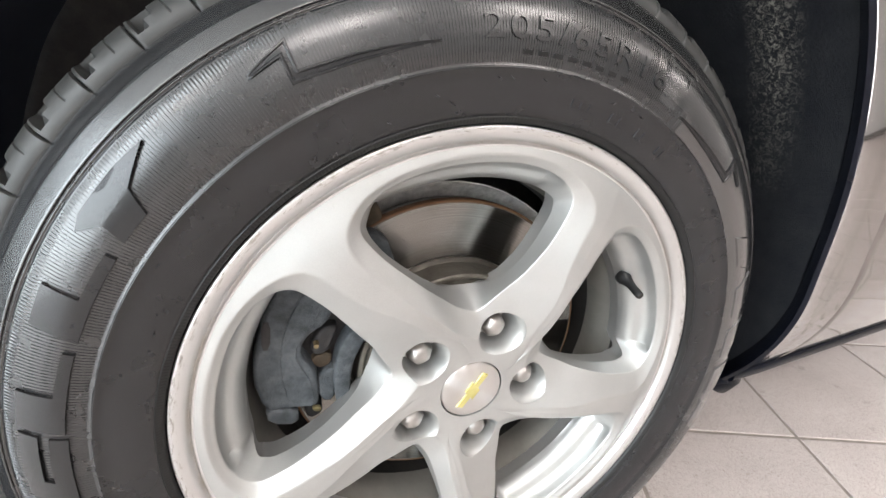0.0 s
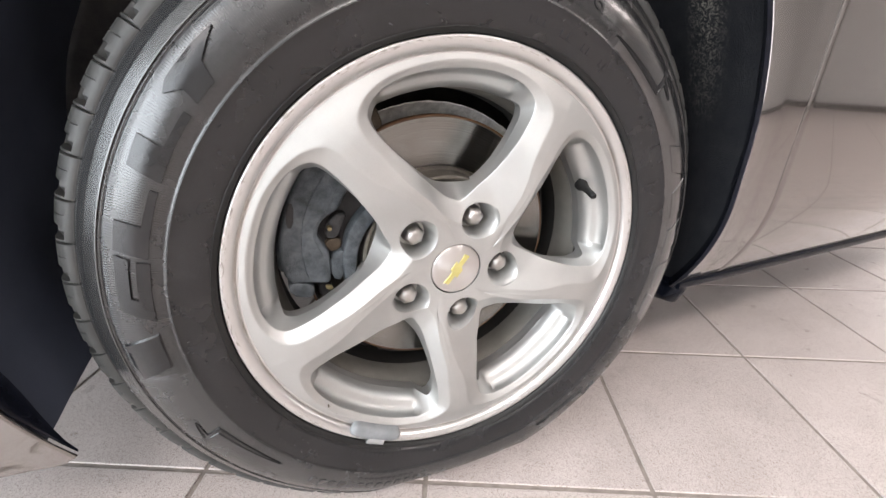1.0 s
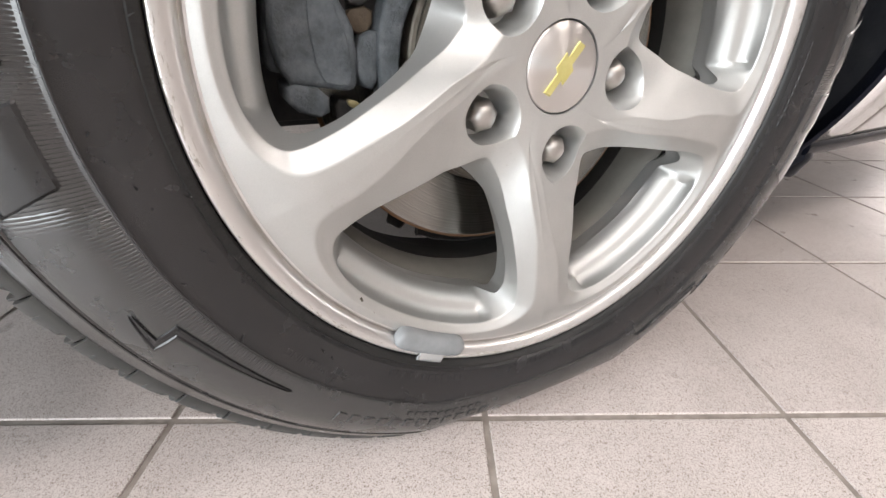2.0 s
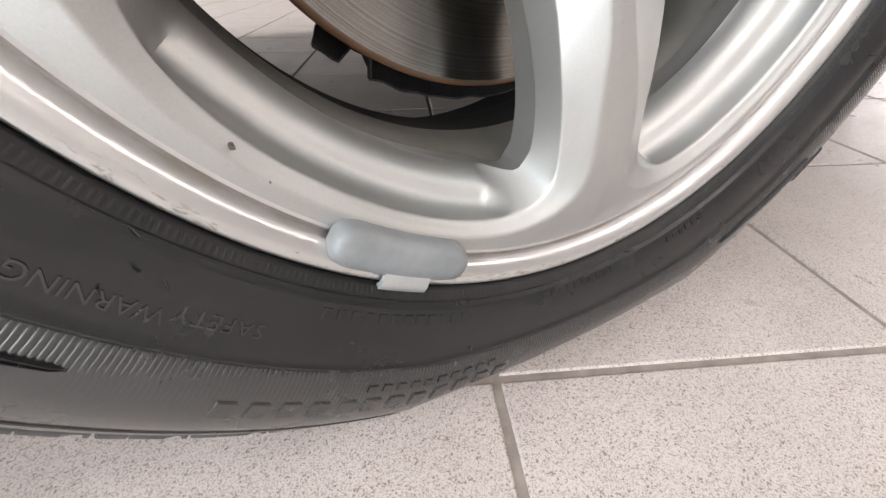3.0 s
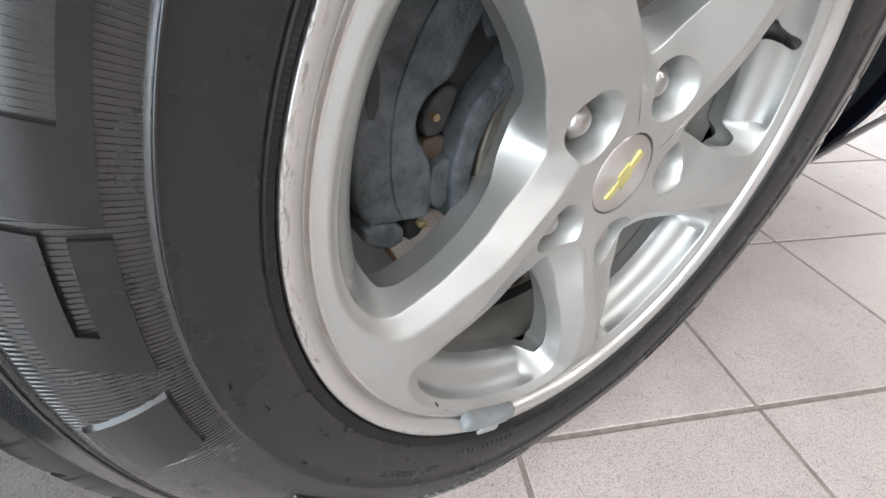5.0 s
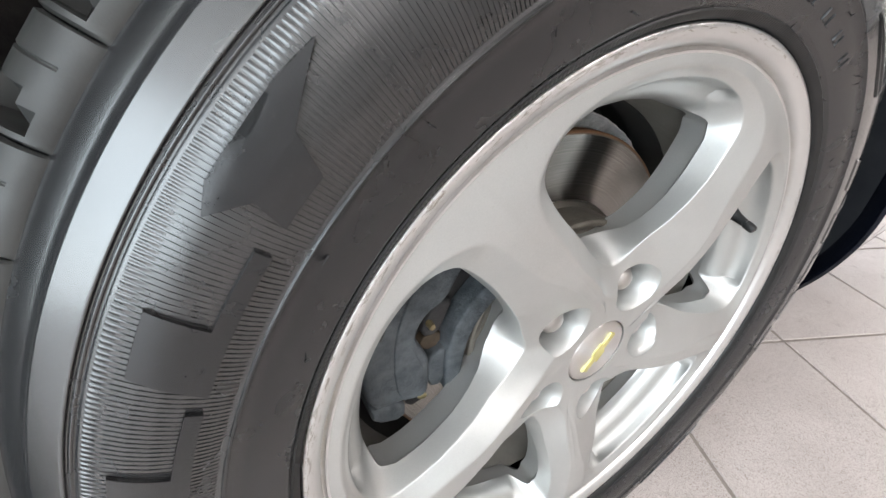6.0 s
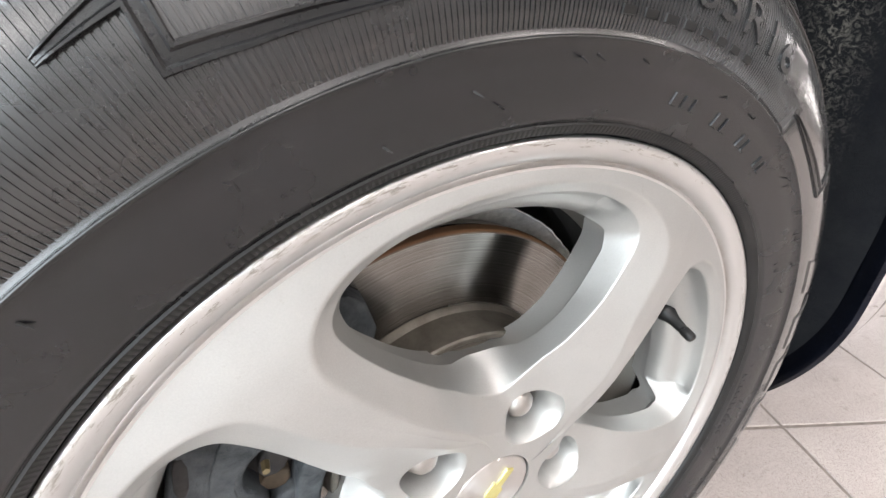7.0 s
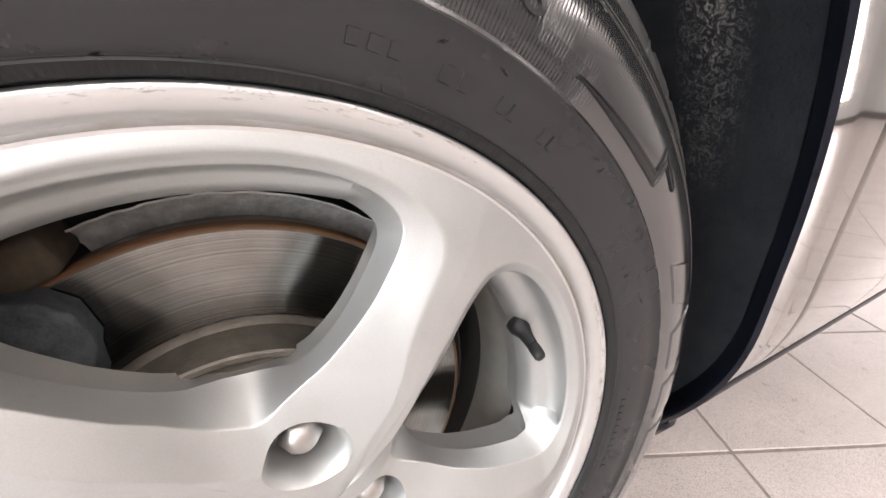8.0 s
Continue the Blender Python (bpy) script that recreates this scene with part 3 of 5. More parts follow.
def prism(outline, y0, y1, bevel, rounds=1, amount=0.0007):
    """A cast block: an outline in mm in the wheel's plane, carried back from y0 to y1, edges rounded."""
    pts = [np.array(p) / 1000 for p in outline]
    for _ in range(rounds):
        pts = smooth_loop(pts, 1)
    bm = bmesh.new()
    front = [bm.verts.new((x, y0, z)) for x, z in pts]
    back = [bm.verts.new((x, y1, z)) for x, z in pts]
    bm.faces.new(front)
    bm.faces.new(list(reversed(back)))
    n = len(pts)
    for i in range(n):
        bm.faces.new((front[i], front[(i + 1) % n], back[(i + 1) % n], back[i]))
    bmesh.ops.recalc_face_normals(bm, faces=bm.faces)
    rim = [e for e in bm.edges if all(abs(v.co.y - y0) < 1e-6 for v in e.verts)]
    bmesh.ops.bevel(bm, geom=rim, offset=bevel, segments=3, affect="EDGES", profile=0.5)
    bmesh.ops.triangulate(bm, faces=[f for f in bm.faces if len(f.verts) > 4])
    for v in bm.verts:
        v.co += noise.noise_vector(v.co * 55) * amount
    return bm


part("caliper_body", prism([(-168, -8), (-172, 29), (-166, 55), (-155, 84), (-141, 107), (-122, 128), (-104, 139), (-92, 136), (-88, 122), (-92, 96),
                            (-103, 82), (-112, 64), (-126, 58), (-133, 48), (-133, 38), (-127, 28), (-123, 19), (-124, -8), (-128, -13), (-136, -12), (-150, -10)], 0.0485, 0.070, 0.0045),
     CALIPER, caliper, "blue-grey pitted caliper casting")
part("caliper_face", prism([(-148, -7), (-151, 33), (-144, 68), (-126, 98), (-104, 118), (-98, 112), (-108, 94), (-122, 66), (-135, 53), (-138, 40), (-133, 26), (-128, 14), (-128, -8), (-133, -10)],
                           0.0472, 0.050, 0.0010), CALIPER, caliper, "raised face of the caliper casting")
part("caliper_end", prism([(-90, 137), (-67, 132), (-57, 124), (-52, 107), (-54, 100), (-54, 86), (-62, 80), (-80, 78), (-92, 98)], 0.0640, 0.080, 0.0025, 0), CALIPER, caliper, "pale blocky end of the caliper casting")
part("caliper_bridge", arc_block(0.153, 0.1745, 122, 181, 0.066, 0.135, 16, 0.006, rough_cast(0.001, 40)), CALIPER, caliper)
# two solid dark plates stand in for the shade of hollows
part("slot_shade_plate", prism([(-159, 75), (-152, 76), (-155, 51), (-162, 52)], 0.0482, 0.056, 0.0010), CAST_DARK, caliper, "dark plate painting a slot's shade on the casting")
part("step_shade_plate", prism([(-84, 110), (-62, 102), (-63, 93), (-85, 101)], 0.0628, 0.070, 0.0012), CAST_DARK, caliper, "dark plate painting a recess's shade on the casting")
part("caliper_finger", prism([(-70, 76), (-82, 66), (-92, 57), (-101, 46), (-108, 30), (-111.5, 12), (-111.5, -6), (-109, -24), (-98, -26), (-98, -2), (-95, 20), (-88, 37), (-79, 48), (-64, 60)], 0.0480, 0.066, 0.003), CALIPER, caliper, "pale curved edge of the caliper finger")
part("finger_web", prism([(-124, 16), (-124, -10), (-112, -14), (-108, 12), (-110, 22)], 0.0520, 0.066, 0.0025), CALIPER, caliper, "webbed foot of the caliper finger")
# pad plate coloured near black to bring in the recess's shade
part("brake_pad", arc_block(0.104, 0.146, 128, 184, 0.0665, 0.0800, 14, 0.001), CAST_DARK, caliper, "dark back plate of the brake pad")
part("pad_ear", prism([(-128, 30), (-110, 34), (-111, 20), (-123, 18)], 0.0585, 0.066, 0.0015), RUSTY, caliper, "brown edge of the brake pad")
# solid dark block in place of the shaded gap beside the finger
part("recess_shade_block", prism([(-127, 34), (-113, 33), (-107, 46), (-102, 58), (-112, 60), (-122, 52)], 0.0560, 0.066, 0.003), CAST_DARK, caliper, "near-black block painting the shade of the caliper's recess")
bolt = bmesh.new()
bmesh.ops.create_cone(bolt, cap_ends=True, segments=6, radius1=0.0026, radius2=0.0022, depth=0.006, matrix=pose(*(-0.1215, 0.053, 0.046), 90, 0, 0))
part("caliper_bolt", bolt, make_cast("brass_bolt", (0.22, 0.17, 0.09), (0.34, 0.27, 0.15), 0.4, 0.7), caliper, "small brassy bolt", False)
part("guide_bracket", prism([(-167, -5), (-142, -12), (-143, -29), (-167, -22)], 0.0490, 0.090, 0.003), CALIPER, caliper, "grey lower bracket of the caliper")
part("bracket_lug", prism([(-138, -18), (-124, -21), (-122, -32), (-136, -36)], 0.0600, 0.080, 0.003), CAST_DARK, caliper, "dark bracket lug")
part("pad_clip", prism([(-131, -18), (-123, -20), (-124, -24), (-130, -23)], 0.0540, 0.058, 0.0006), make_cast("yellow_plated_clip", (0.30, 0.25, 0.12), (0.42, 0.36, 0.20), 0.4, 0.6), caliper, "small yellow-plated spring clip")
part("bracket_arm", arc_block(0.150, 0.172, 112, 142, 0.075, 0.115, 10, 0.005, rough_cast(0.001, 40)), RUSTY, caliper, "rust-brown bracket arm behind the disc")


# ---- wheel ----
wheel = tagged(empty("wheel", (0, 0, H), car), "silver five-spoke alloy wheel with a ribbed black tyre")

# middle line of a spoke's crown: radius, degrees from the spoke's nominal line; and its depth
RIDGE = [(0.0285, -36), (0.045, -28), (0.060, -18.5), (0.075, -12.5), (0.090, -8.8), (0.105, -6.2), (0.117, -4.1), (0.130, -1.8), (0.142, -0.3), (0.155, 0.7), (0.170, 1.1), (0.185, 1.4), (0.2065, 2.2)]
RIDGE_Y = [(0.0285, 0.0122), (0.045, 0.0112), (0.056, 0.0096), (0.070, 0.0058), (0.080, 0.0030), (0.092, 0.0002), (0.105, -0.0020), (0.120, -0.0030), (0.150, -0.0032), (0.172, -0.0024), (0.188, 0.0008), (0.198, 0.0038), (0.2065, 0.0066)]
# where a window's sloping flanks end on the crowns, the rim and the hub: radius in mm, degrees from the window's nominal middle
CREST = [(49, -18), (51, -4), (58, 10), (70, 17.4), (82, 21), (91.7, 24), (105, 27.3), (115, 29.2), (130, 30.7), (142.5, 31.7), (157.6, 32.8), (170, 33.2), (179, 32.6), (187, 30.6), (193.5, 27.4), (198, 23.2), (200.6, 17), (201.3, 8), (201.3, 0),
         (201.3, -7), (200.8, -12), (198.8, -17.5), (195.2, -22.6), (190, -26.6), (183.5, -29.4), (176, -30.7), (168, -31.1), (153, -31.4), (140, -32.2), (128.7, -33.4), (118, -35.6), (106, -38), (94, -40.3), (82, -42.2), (70, -45), (58, -46), (51, -33)]
# edge of a window at the front, and of the hole at the back: radius in mm, degrees from the window's nominal middle
WINDOW = [(71.4, -3.6), (74.6, 2.2), (79.5, 8.3), (87, 12.8), (95, 16.2), (103, 19.0), (111.5, 21.4), (121, 23.4), (132, 25.4), (146, 27.6), (160, 28.9), (170, 29.4), (178, 29.3), (185, 27.6), (190, 24.6), (193.3, 20), (194.8, 14), (195, 7), (195, 0),
          (195, -7), (194.5, -11.5), (192.8, -16), (189.5, -20.3), (184.5, -23.2), (178, -24.7), (170, -25.0), (158, -24.9), (147, -24.5), (136, -23.6), (126, -22.5), (115, -21.0), (106, -19.5), (98, -17.4), (90, -14.2), (82, -11), (75.5, -8)]
GROOVE = [(1.0, 0.1782, 0.0430), (0.93, 0.1786, 0.0385), (0.80, 0.1801, 0.0338), (0.64, 0.1826, 0.0296), (0.48, 0.1856, 0.0268), (0.34, 0.1886, 0.0252), (0.20, 0.1916, 0.0224), (0.10, 0.1938, 0.0165)]   # rounded shoulder and hollow of the rim
HOLE = [(86.5, -3), (87, 3), (90.9, 9.4), (96, 13.8), (102.5, 16.8), (111, 19.9), (120.3, 22.5), (131, 24.8), (141.5, 26.6), (152, 27.8), (164.5, 28.3), (171, 28.0), (175.0, 27.2), (177.4, 25.6), (178.2, 23.8), (178.2, 21.5), (178.2, 18), (178.2, 8), (178.2, 0),
        (178.2, -8), (178.2, -13), (178.2, -17.2), (178.2, -19.4), (177.4, -21.2), (175.0, -22.8), (171, -23.5), (164.5, -23.8), (155, -23.7), (135, -22.9), (122, -21.8), (110, -20.2), (100, -18.2), (93.7, -16), (89, -12.2), (87, -8)]
WINDOW_MIDDLE, GROOVE_HALF = 2.2, 21.6      # degrees: a window's true middle, and where the groove along the rim ends
SPOKES = (126, 54, -18, -90, -162)
NA, NB = 48, 56


def window_ring(table, apex_at, corner_a, corner_b):
    """A window's outline at even steps: up one side, along the rim, back down the other."""
    loop = smooth_loop([polar(r / 1000, a) for r, a in table], 2)

    def nearest(pts, p):
        return min(range(len(pts)), key=lambda i: np.linalg.norm(pts[i] - p))
    apex = nearest(loop, polar(*apex_at))
    loop = loop[apex:] + loop[:apex]
    c1, c2 = nearest(loop, polar(*corner_a)), nearest(loop, polar(*corner_b))
    return along(loop[:c1 + 1], NA + 1)[:-1] + along(loop[c1:c2 + 1], NB + 1)[:-1] + along(loop[c2:] + [loop[0]], NA + 1)[:-1]


EDGE_Y = [(0.071, 0.0212), (0.080, 0.0192), (0.090, 0.0172), (0.098, 0.0156), (0.112, 0.0112), (0.126, 0.0086), (0.140, 0.0072), (0.172, 0.0070), (0.184, 0.0076), (0.192, 0.0092), (0.196, 0.0100)]
HOLE_Y = [(0.087, 0.0425), (0.0937, 0.0352), (0.103, 0.0305), (0.112, 0.0276), (0.122, 0.0250), (0.140, 0.0232), (0.165, 0.0228), (0.172, 0.0245)]


def hole_depth(p):
    r, off = np.linalg.norm(p), abs(math.degrees(math.atan2(p[1], p[0])) - WINDOW_MIDDLE)
    y = lerp_table(HOLE_Y, r)
    return y + (0.0430 - y) * (1 - eased(off, GROOVE_HALF - 0.8, GROOVE_HALF + 3.4)) if r > 0.165 else y


def rounded(section, corner, reach, steps=5):
    """Replaces one corner of a polyline by a short arc."""
    p, c, q = section[corner - 1], section[corner], section[corner + 1]
    u, v = p - c, q - c
    k = min(reach, 0.42 * np.linalg.norm(u), 0.42 * np.linalg.norm(v))
    a, b = c + u / max(np.linalg.norm(u), 1e-9) * k, c + v / max(np.linalg.norm(v), 1e-9) * k
    return [a * (1 - t) ** 2 + c * 2 * t * (1 - t) + b * t * t for t in np.linspace(0, 1, steps)]


def wheel_face():
    inner = window_ring(WINDOW, (0.0714, -3.6), (0.1880, 26.2), (0.1880, -21.6))
    hole = window_ring(HOLE, (0.0865, -3), (0.1774, 25.6), (0.1774, -21.2))
    n = len(inner)

    def ridge_line(base):
        return [polar(r, base + lerp_table(RIDGE, r)) for r in np.linspace(0.0285, 0.2065, 60)]
    r0 = RIDGE[0][1]
    arc_a = [polar(0.0285, r0 + 36 * i / 10) for i in range(11)]
    arc_c = [polar(0.0285, r0 - 36 + 36 * i / 10) for i in range(11)]
    out_arc = [polar(0.2065, 36 + RIDGE[-1][1] - 72 * i / 40) for i in range(41)]
    q = 8
    outer = (along(arc_a, q + 1)[:-1] + along(ridge_line(36), NA - q + 1)[:-1] + along(out_arc, NB + 1)[:-1]
             + along(list(reversed(ridge_line(-36))), NA - q + 1)[:-1] + along(arc_c, q + 1)[:-1])
    crest = window_ring(CREST, (0.049, -18), (0.1900, 29.2), (0.1915, -25.6))
    middle = polar(0.15, WINDOW_MIDDLE)
    sections = []
    for i in range(n):
        w, o, h = inner[i], outer[i], hole[i]
        yw, yo, yh = lerp_table(EDGE_Y, np.linalg.norm(w)), lerp_table(RIDGE_Y, np.linalg.norm(o)), hole_depth(h)
        c = crest[i]
        yc = lerp_table(RIDGE_Y, np.linalg.norm(c)) + 0.0003
        W, O, C, Hh = (np.array((*p, y)) for p, y in ((w, yw), (o, yo), (c, yc), (h, yh)))
        # behind the hole's edge the casting falls away outwards
        keep = 1 - eased(np.linalg.norm(h), 0.172, 0.180)
        out = (h - middle) / np.linalg.norm(h - middle)
        row = [np.array((*(h + out * f * keep), yh + d * (0.5 + 0.5 * keep))) for f, d in ((0.0064, 0.022), (0.0062, 0.011), (0.0050, 0.0036), (0.0014, 0.0010))]
        # straight walls beside the spokes, a hollow groove along the rim, plain ramps in the corners
        off = abs(math.degrees(math.atan2(w[1], w[0])) - WINDOW_MIDDLE)
        g = 1 - eased(off, GROOVE_HALF - 1.2, GROOVE_HALF - 0.1) if np.linalg.norm(w) > 0.18 else 0.0
        wall = []
        for s, gr, gy in GROOVE:
            p = W * (1 - s) + Hh * s
            p[2] += 0.018 * (yh - yw) * min((1 - s) / 0.1, 1.0) * s
            flat = p[:2] / np.linalg.norm(p[:2]) * gr
            wall.append(p * (1 - g) + np.array((*flat, gy)) * g)
        row += wall
        turn = rounded([wall[-1], W, C], 1, 0.0016)
        row += turn
        top = rounded([W, C, O], 1, 0.0018)
        for s in (0.3, 0.65):
            p = turn[-1] * (1 - s) + top[0] * s
            p[2] += 0.0004 * (1 - abs(2 * s - 1))      # slightly hollow flank
            row.append(p)
        row += top
        row += [top[-1] * (1 - s) + O * s for s in (0.35, 0.7, 0.93, 1.0)]
        row.append(np.array((*o, 0.056 if np.linalg.norm(o) < 0.2 else 0.040)))
        sections.append(row)
    bm = bmesh.new()
    last = len(sections[0]) - 1
    for spoke in SPOKES:
        a = radians(spoke - 36)
        ca, sa = math.cos(a), math.sin(a)
        grid = [[bm.verts.new((p[0] * ca - p[1] * sa, p[2], p[0] * sa + p[1] * ca)) for p in (sec[j] for sec in sections)] for j in range(last + 1)]
        for j in range(last):
            if j == last - 1:
                # only the hub's bore and the outer edge join front and back; ridges are shared
                spans = list(range(0, q)) + list(range(NA, NA + NB)) + list(range(n - q, n))
            else:
                spans = range(n)
            for i in spans:
                k = (i + 1) % n
                bm.faces.new((grid[j][i], grid[j][k], grid[j + 1][k], grid[j + 1][i]))
        for i in range(n):
            k = (i + 1) % n
            bm.faces.new((grid[0][k], grid[0][i], grid[last][i], grid[last][k]))
    bmesh.ops.remove_doubles(bm, verts=bm.verts, dist=0.00002)
    bmesh.ops.recalc_face_normals(bm, faces=bm.faces)
    return bm


LUG_R, LUG_A = 0.0572, 137.4


def lug_at(k):
    return polar(LUG_R, LUG_A - 72 * k)


def make_rim():
    # casting with the five nut pockets cut out of it
    casting = new("casting", mesh_of("casting", wheel_face(), ALLOY))
    cutters = bmesh.new()
    for k in range(5):
        x, z = lug_at(k)
        prof = [(0.0, 0.039), (0.0148, 0.039), (0.0165, 0.0225), (0.0174, 0.0175), (0.0184, 0.0145), (0.0198, 0.0118), (0.0218, 0.0092), (0.0218, -0.01), (0.0, -0.01)]
        rings = []
        for r, y in prof:
            if r == 0:
                rings.append([cutters.verts.new((x, y, z))])
            else:
                rings.append([cutters.verts.new((x + r * math.cos(2 * math.pi * i / 40), y, z + r * math.sin(2 * math.pi * i / 40))) for i in range(40)])
        for a, b in zip(rings, rings[1:]):
            for i in range(40):
                j = (i + 1) % 40
                if len(a) == 1:
                    cutters.faces.new((a[0], b[i], b[j]))
                elif len(b) == 1:
                    cutters.faces.new((a[i], b[0], a[j]))
                else:
                    cutters.faces.new((a[i], b[i], b[j], a[j]))
    bmesh.ops.recalc_face_normals(cutters, faces=cutters.faces)
    knife = new("knife", mesh_of("knife", cutters, ALLOY))
    mod = casting.modifiers.new("pockets", "BOOLEAN")
    mod.operation, mod.solver, mod.object = "DIFFERENCE", "EXACT", knife
    dg = bpy.context.evaluated_depsgraph_get()
    me = bpy.data.meshes.new_from_object(casting.evaluated_get(dg))
    bpy.data.objects.remove(casting)
    bpy.data.objects.remove(knife)
    for p in me.polygons:
        p.use_smooth = True
    me.set_sharp_from_angle(angle=radians(38))
    rim = new("rim", me)
    rim.parent = wheel
    tagged(rim, "silver painted five-spoke casting with facets and nut pockets")
    lip = [(0.2064, 0.0066), (0.2078, 0.0064), (0.2084, 0.0080), (0.2096, 0.0083), (0.2104, 0.0066), (0.2112, 0.0042), (0.2130, 0.0026), (0.2155, 0.0010), (0.2178, 0.0003),
           (0.2195, 0.0003), (0.2203, 0.0010), (0.2206, 0.0026), (0.2204, 0.0060), (0.2190, 0.0085), (0.2140, 0.0105), (0.2070, 0.0120)]
    part("rim_lip", lathe(lip, 240, closed=True), LIP, wheel, "silver rim lip scraped along its edge", sharp=60)
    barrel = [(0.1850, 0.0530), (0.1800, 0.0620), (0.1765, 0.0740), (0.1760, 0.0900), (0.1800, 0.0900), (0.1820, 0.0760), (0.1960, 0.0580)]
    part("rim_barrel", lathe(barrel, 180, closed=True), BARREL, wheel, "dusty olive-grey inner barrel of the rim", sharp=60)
    # rear part split off so that its shade can be painted in
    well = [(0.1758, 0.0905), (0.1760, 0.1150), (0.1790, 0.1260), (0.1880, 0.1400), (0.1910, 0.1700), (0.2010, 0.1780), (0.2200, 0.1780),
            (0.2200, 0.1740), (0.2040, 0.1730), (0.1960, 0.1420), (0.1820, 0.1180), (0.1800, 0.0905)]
    part("rim_well", lathe(well, 180, closed=True), DUST_SHADE, wheel, "inner well of the rim, brake dust and shade painted black", sharp=60)


make_rim()


def make_nut():
    """Domed hexagon nut on a conical seat."""
    bm = bmesh.new()
    rings = []
    n = 36
    for r, y, hexed in ((0.0, 0.0145, 0), (0.0036, 0.0148, 0), (0.0066, 0.0162, 0), (0.0085, 0.0186, 0.35), (0.0094, 0.0205, 1), (0.0096, 0.0225, 1), (0.0096, 0.0300, 1), (0.0100, 0.0305, 0), (0.0112, 0.0330, 0), (0.0112, 0.0360, 0)):
        if r == 0:
            rings.append([bm.verts.new((0, y, 0))])
            continue
        ring = []
        for i in range(n):
            a = 2 * math.pi * i / n
            flat = 1 / math.cos((a + math.pi / 6) % (math.pi / 3) - math.pi / 6)
            k = r * (1 + hexed * (flat - 1)) if hexed else r
            ring.append(bm.verts.new((k * math.cos(a), y, k * math.sin(a))))
        rings.append(ring)
    for a, b in zip(rings, rings[1:]):
        for i in range(n):
            j = (i + 1) % n
            if len(a) == 1:
                bm.faces.new((a[0], b[i], b[j]))
            else:
                bm.faces.new((a[i], b[i], b[j], a[j]))
    bmesh.ops.recalc_face_normals(bm, faces=bm.faces)
    return mesh_of("lug_nut", bm, NUT, True, 40)


nut_mesh = make_nut()
for k in range(5):
    nut = new("lug_nut", nut_mesh)
    x, z = lug_at(k)
    nut.parent, nut.location = wheel, (x, 0.0042, z)
    nut.rotation_euler = (0, radians((13, 31, 5, 44, 22)[k]), 0)
    tagged(nut, "plated steel hexagon wheel nut with a domed end")

# centre cap and its emblem
part("centre_cap", lathe([(0.0005, 0.0112), (0.010, 0.0113), (0.020, 0.0118), (0.0262, 0.0124), (0.0272, 0.0130), (0.0276, 0.0142), (0.0276, 0.030), (0.0005, 0.030)], 96, closed=True),
     CAP, wheel, "spun aluminium centre cap", sharp=50)
em = bmesh.new()
cross = [(-0.0190, -0.0028), (-0.0062, -0.0028), (-0.0080, -0.0062), (0.0036, -0.0062), (0.0054, -0.0028), (0.0200, -0.0028),
         (0.0190, 0.0028), (0.0062, 0.0028), (0.0080, 0.0062), (-0.0036, 0.0062), (-0.0054, 0.0028), (-0.0200, 0.0028)]
turn = radians(52)
low = [em.verts.new((u * math.cos(turn) - v * math.sin(turn), 0.0126, u * math.sin(turn) + v * math.cos(turn))) for u, v in cross]
high = [em.verts.new((0.94 * p.co.x, 0.0104, 0.94 * p.co.z)) for p in low]
em.faces.new(high)
for i in range(len(low)):
    em.faces.new((low[i], low[(i + 1) % len(low)], high[(i + 1) % len(low)], high[i]))
bmesh.ops.recalc_face_normals(em, faces=em.faces)
part("emblem", em, GOLD, wheel, "small slanted gold emblem on the cap", False)

# stone chips in the rim's paint
for r, deg, size in ((0.1972, -136.9, 0.0007), (0.2006, -133.0, 0.0003)):
    chip = bmesh.new()
    x, z = polar(r, deg)
    rnd = random.Random(int(r * 1e6))
    ring = []
    for i in range(9):
        k = size * rnd.uniform(0.65, 1.2)
        ring.append(chip.verts.new((x + 1.3 * k * math.cos(i * 0.698), 0.0046, z + k * math.sin(i * 0.698))))
    base = [chip.verts.new((v.co.x, 0.0085, v.co.z)) for v in ring]
    chip.faces.new(ring)
    for i in range(9):
        chip.faces.new((ring[i], ring[(i + 1) % 9], base[(i + 1) % 9], base[i]))
    bmesh.ops.recalc_face_normals(chip, faces=chip.faces)
    part("paint_chip", chip, HAT, wheel, "small grey stone chip in the paint", False)

# valve stem
vx, vz = polar(0.1800, 24.0)
tx, tz = polar(0.1748, 21.6)
stem = bmesh.new()
base, tip = Vector((vx, 0.0330, vz)), Vector((tx, 0.0035, tz))
tip = base.lerp(tip, 0.86)
tube(stem, [base + (tip - base) * t for t in (-0.12, 0.0, 0.08, 0.2, 0.34, 0.5, 0.62, 0.63, 0.67, 0.68, 0.80, 0.95, 1.0)],
     [0.0076, 0.0076, 0.0072, 0.0054, 0.0044, 0.0039, 0.0037, 0.0033, 0.0033, 0.0039, 0.0039, 0.0037, 0.0028], 18)
part("valve_stem", stem, STEM, wheel, "black rubber valve stem with its cap")

# clip-on balance weight
WEIGHT_A0, WEIGHT_A1 = -126.0, -109.5


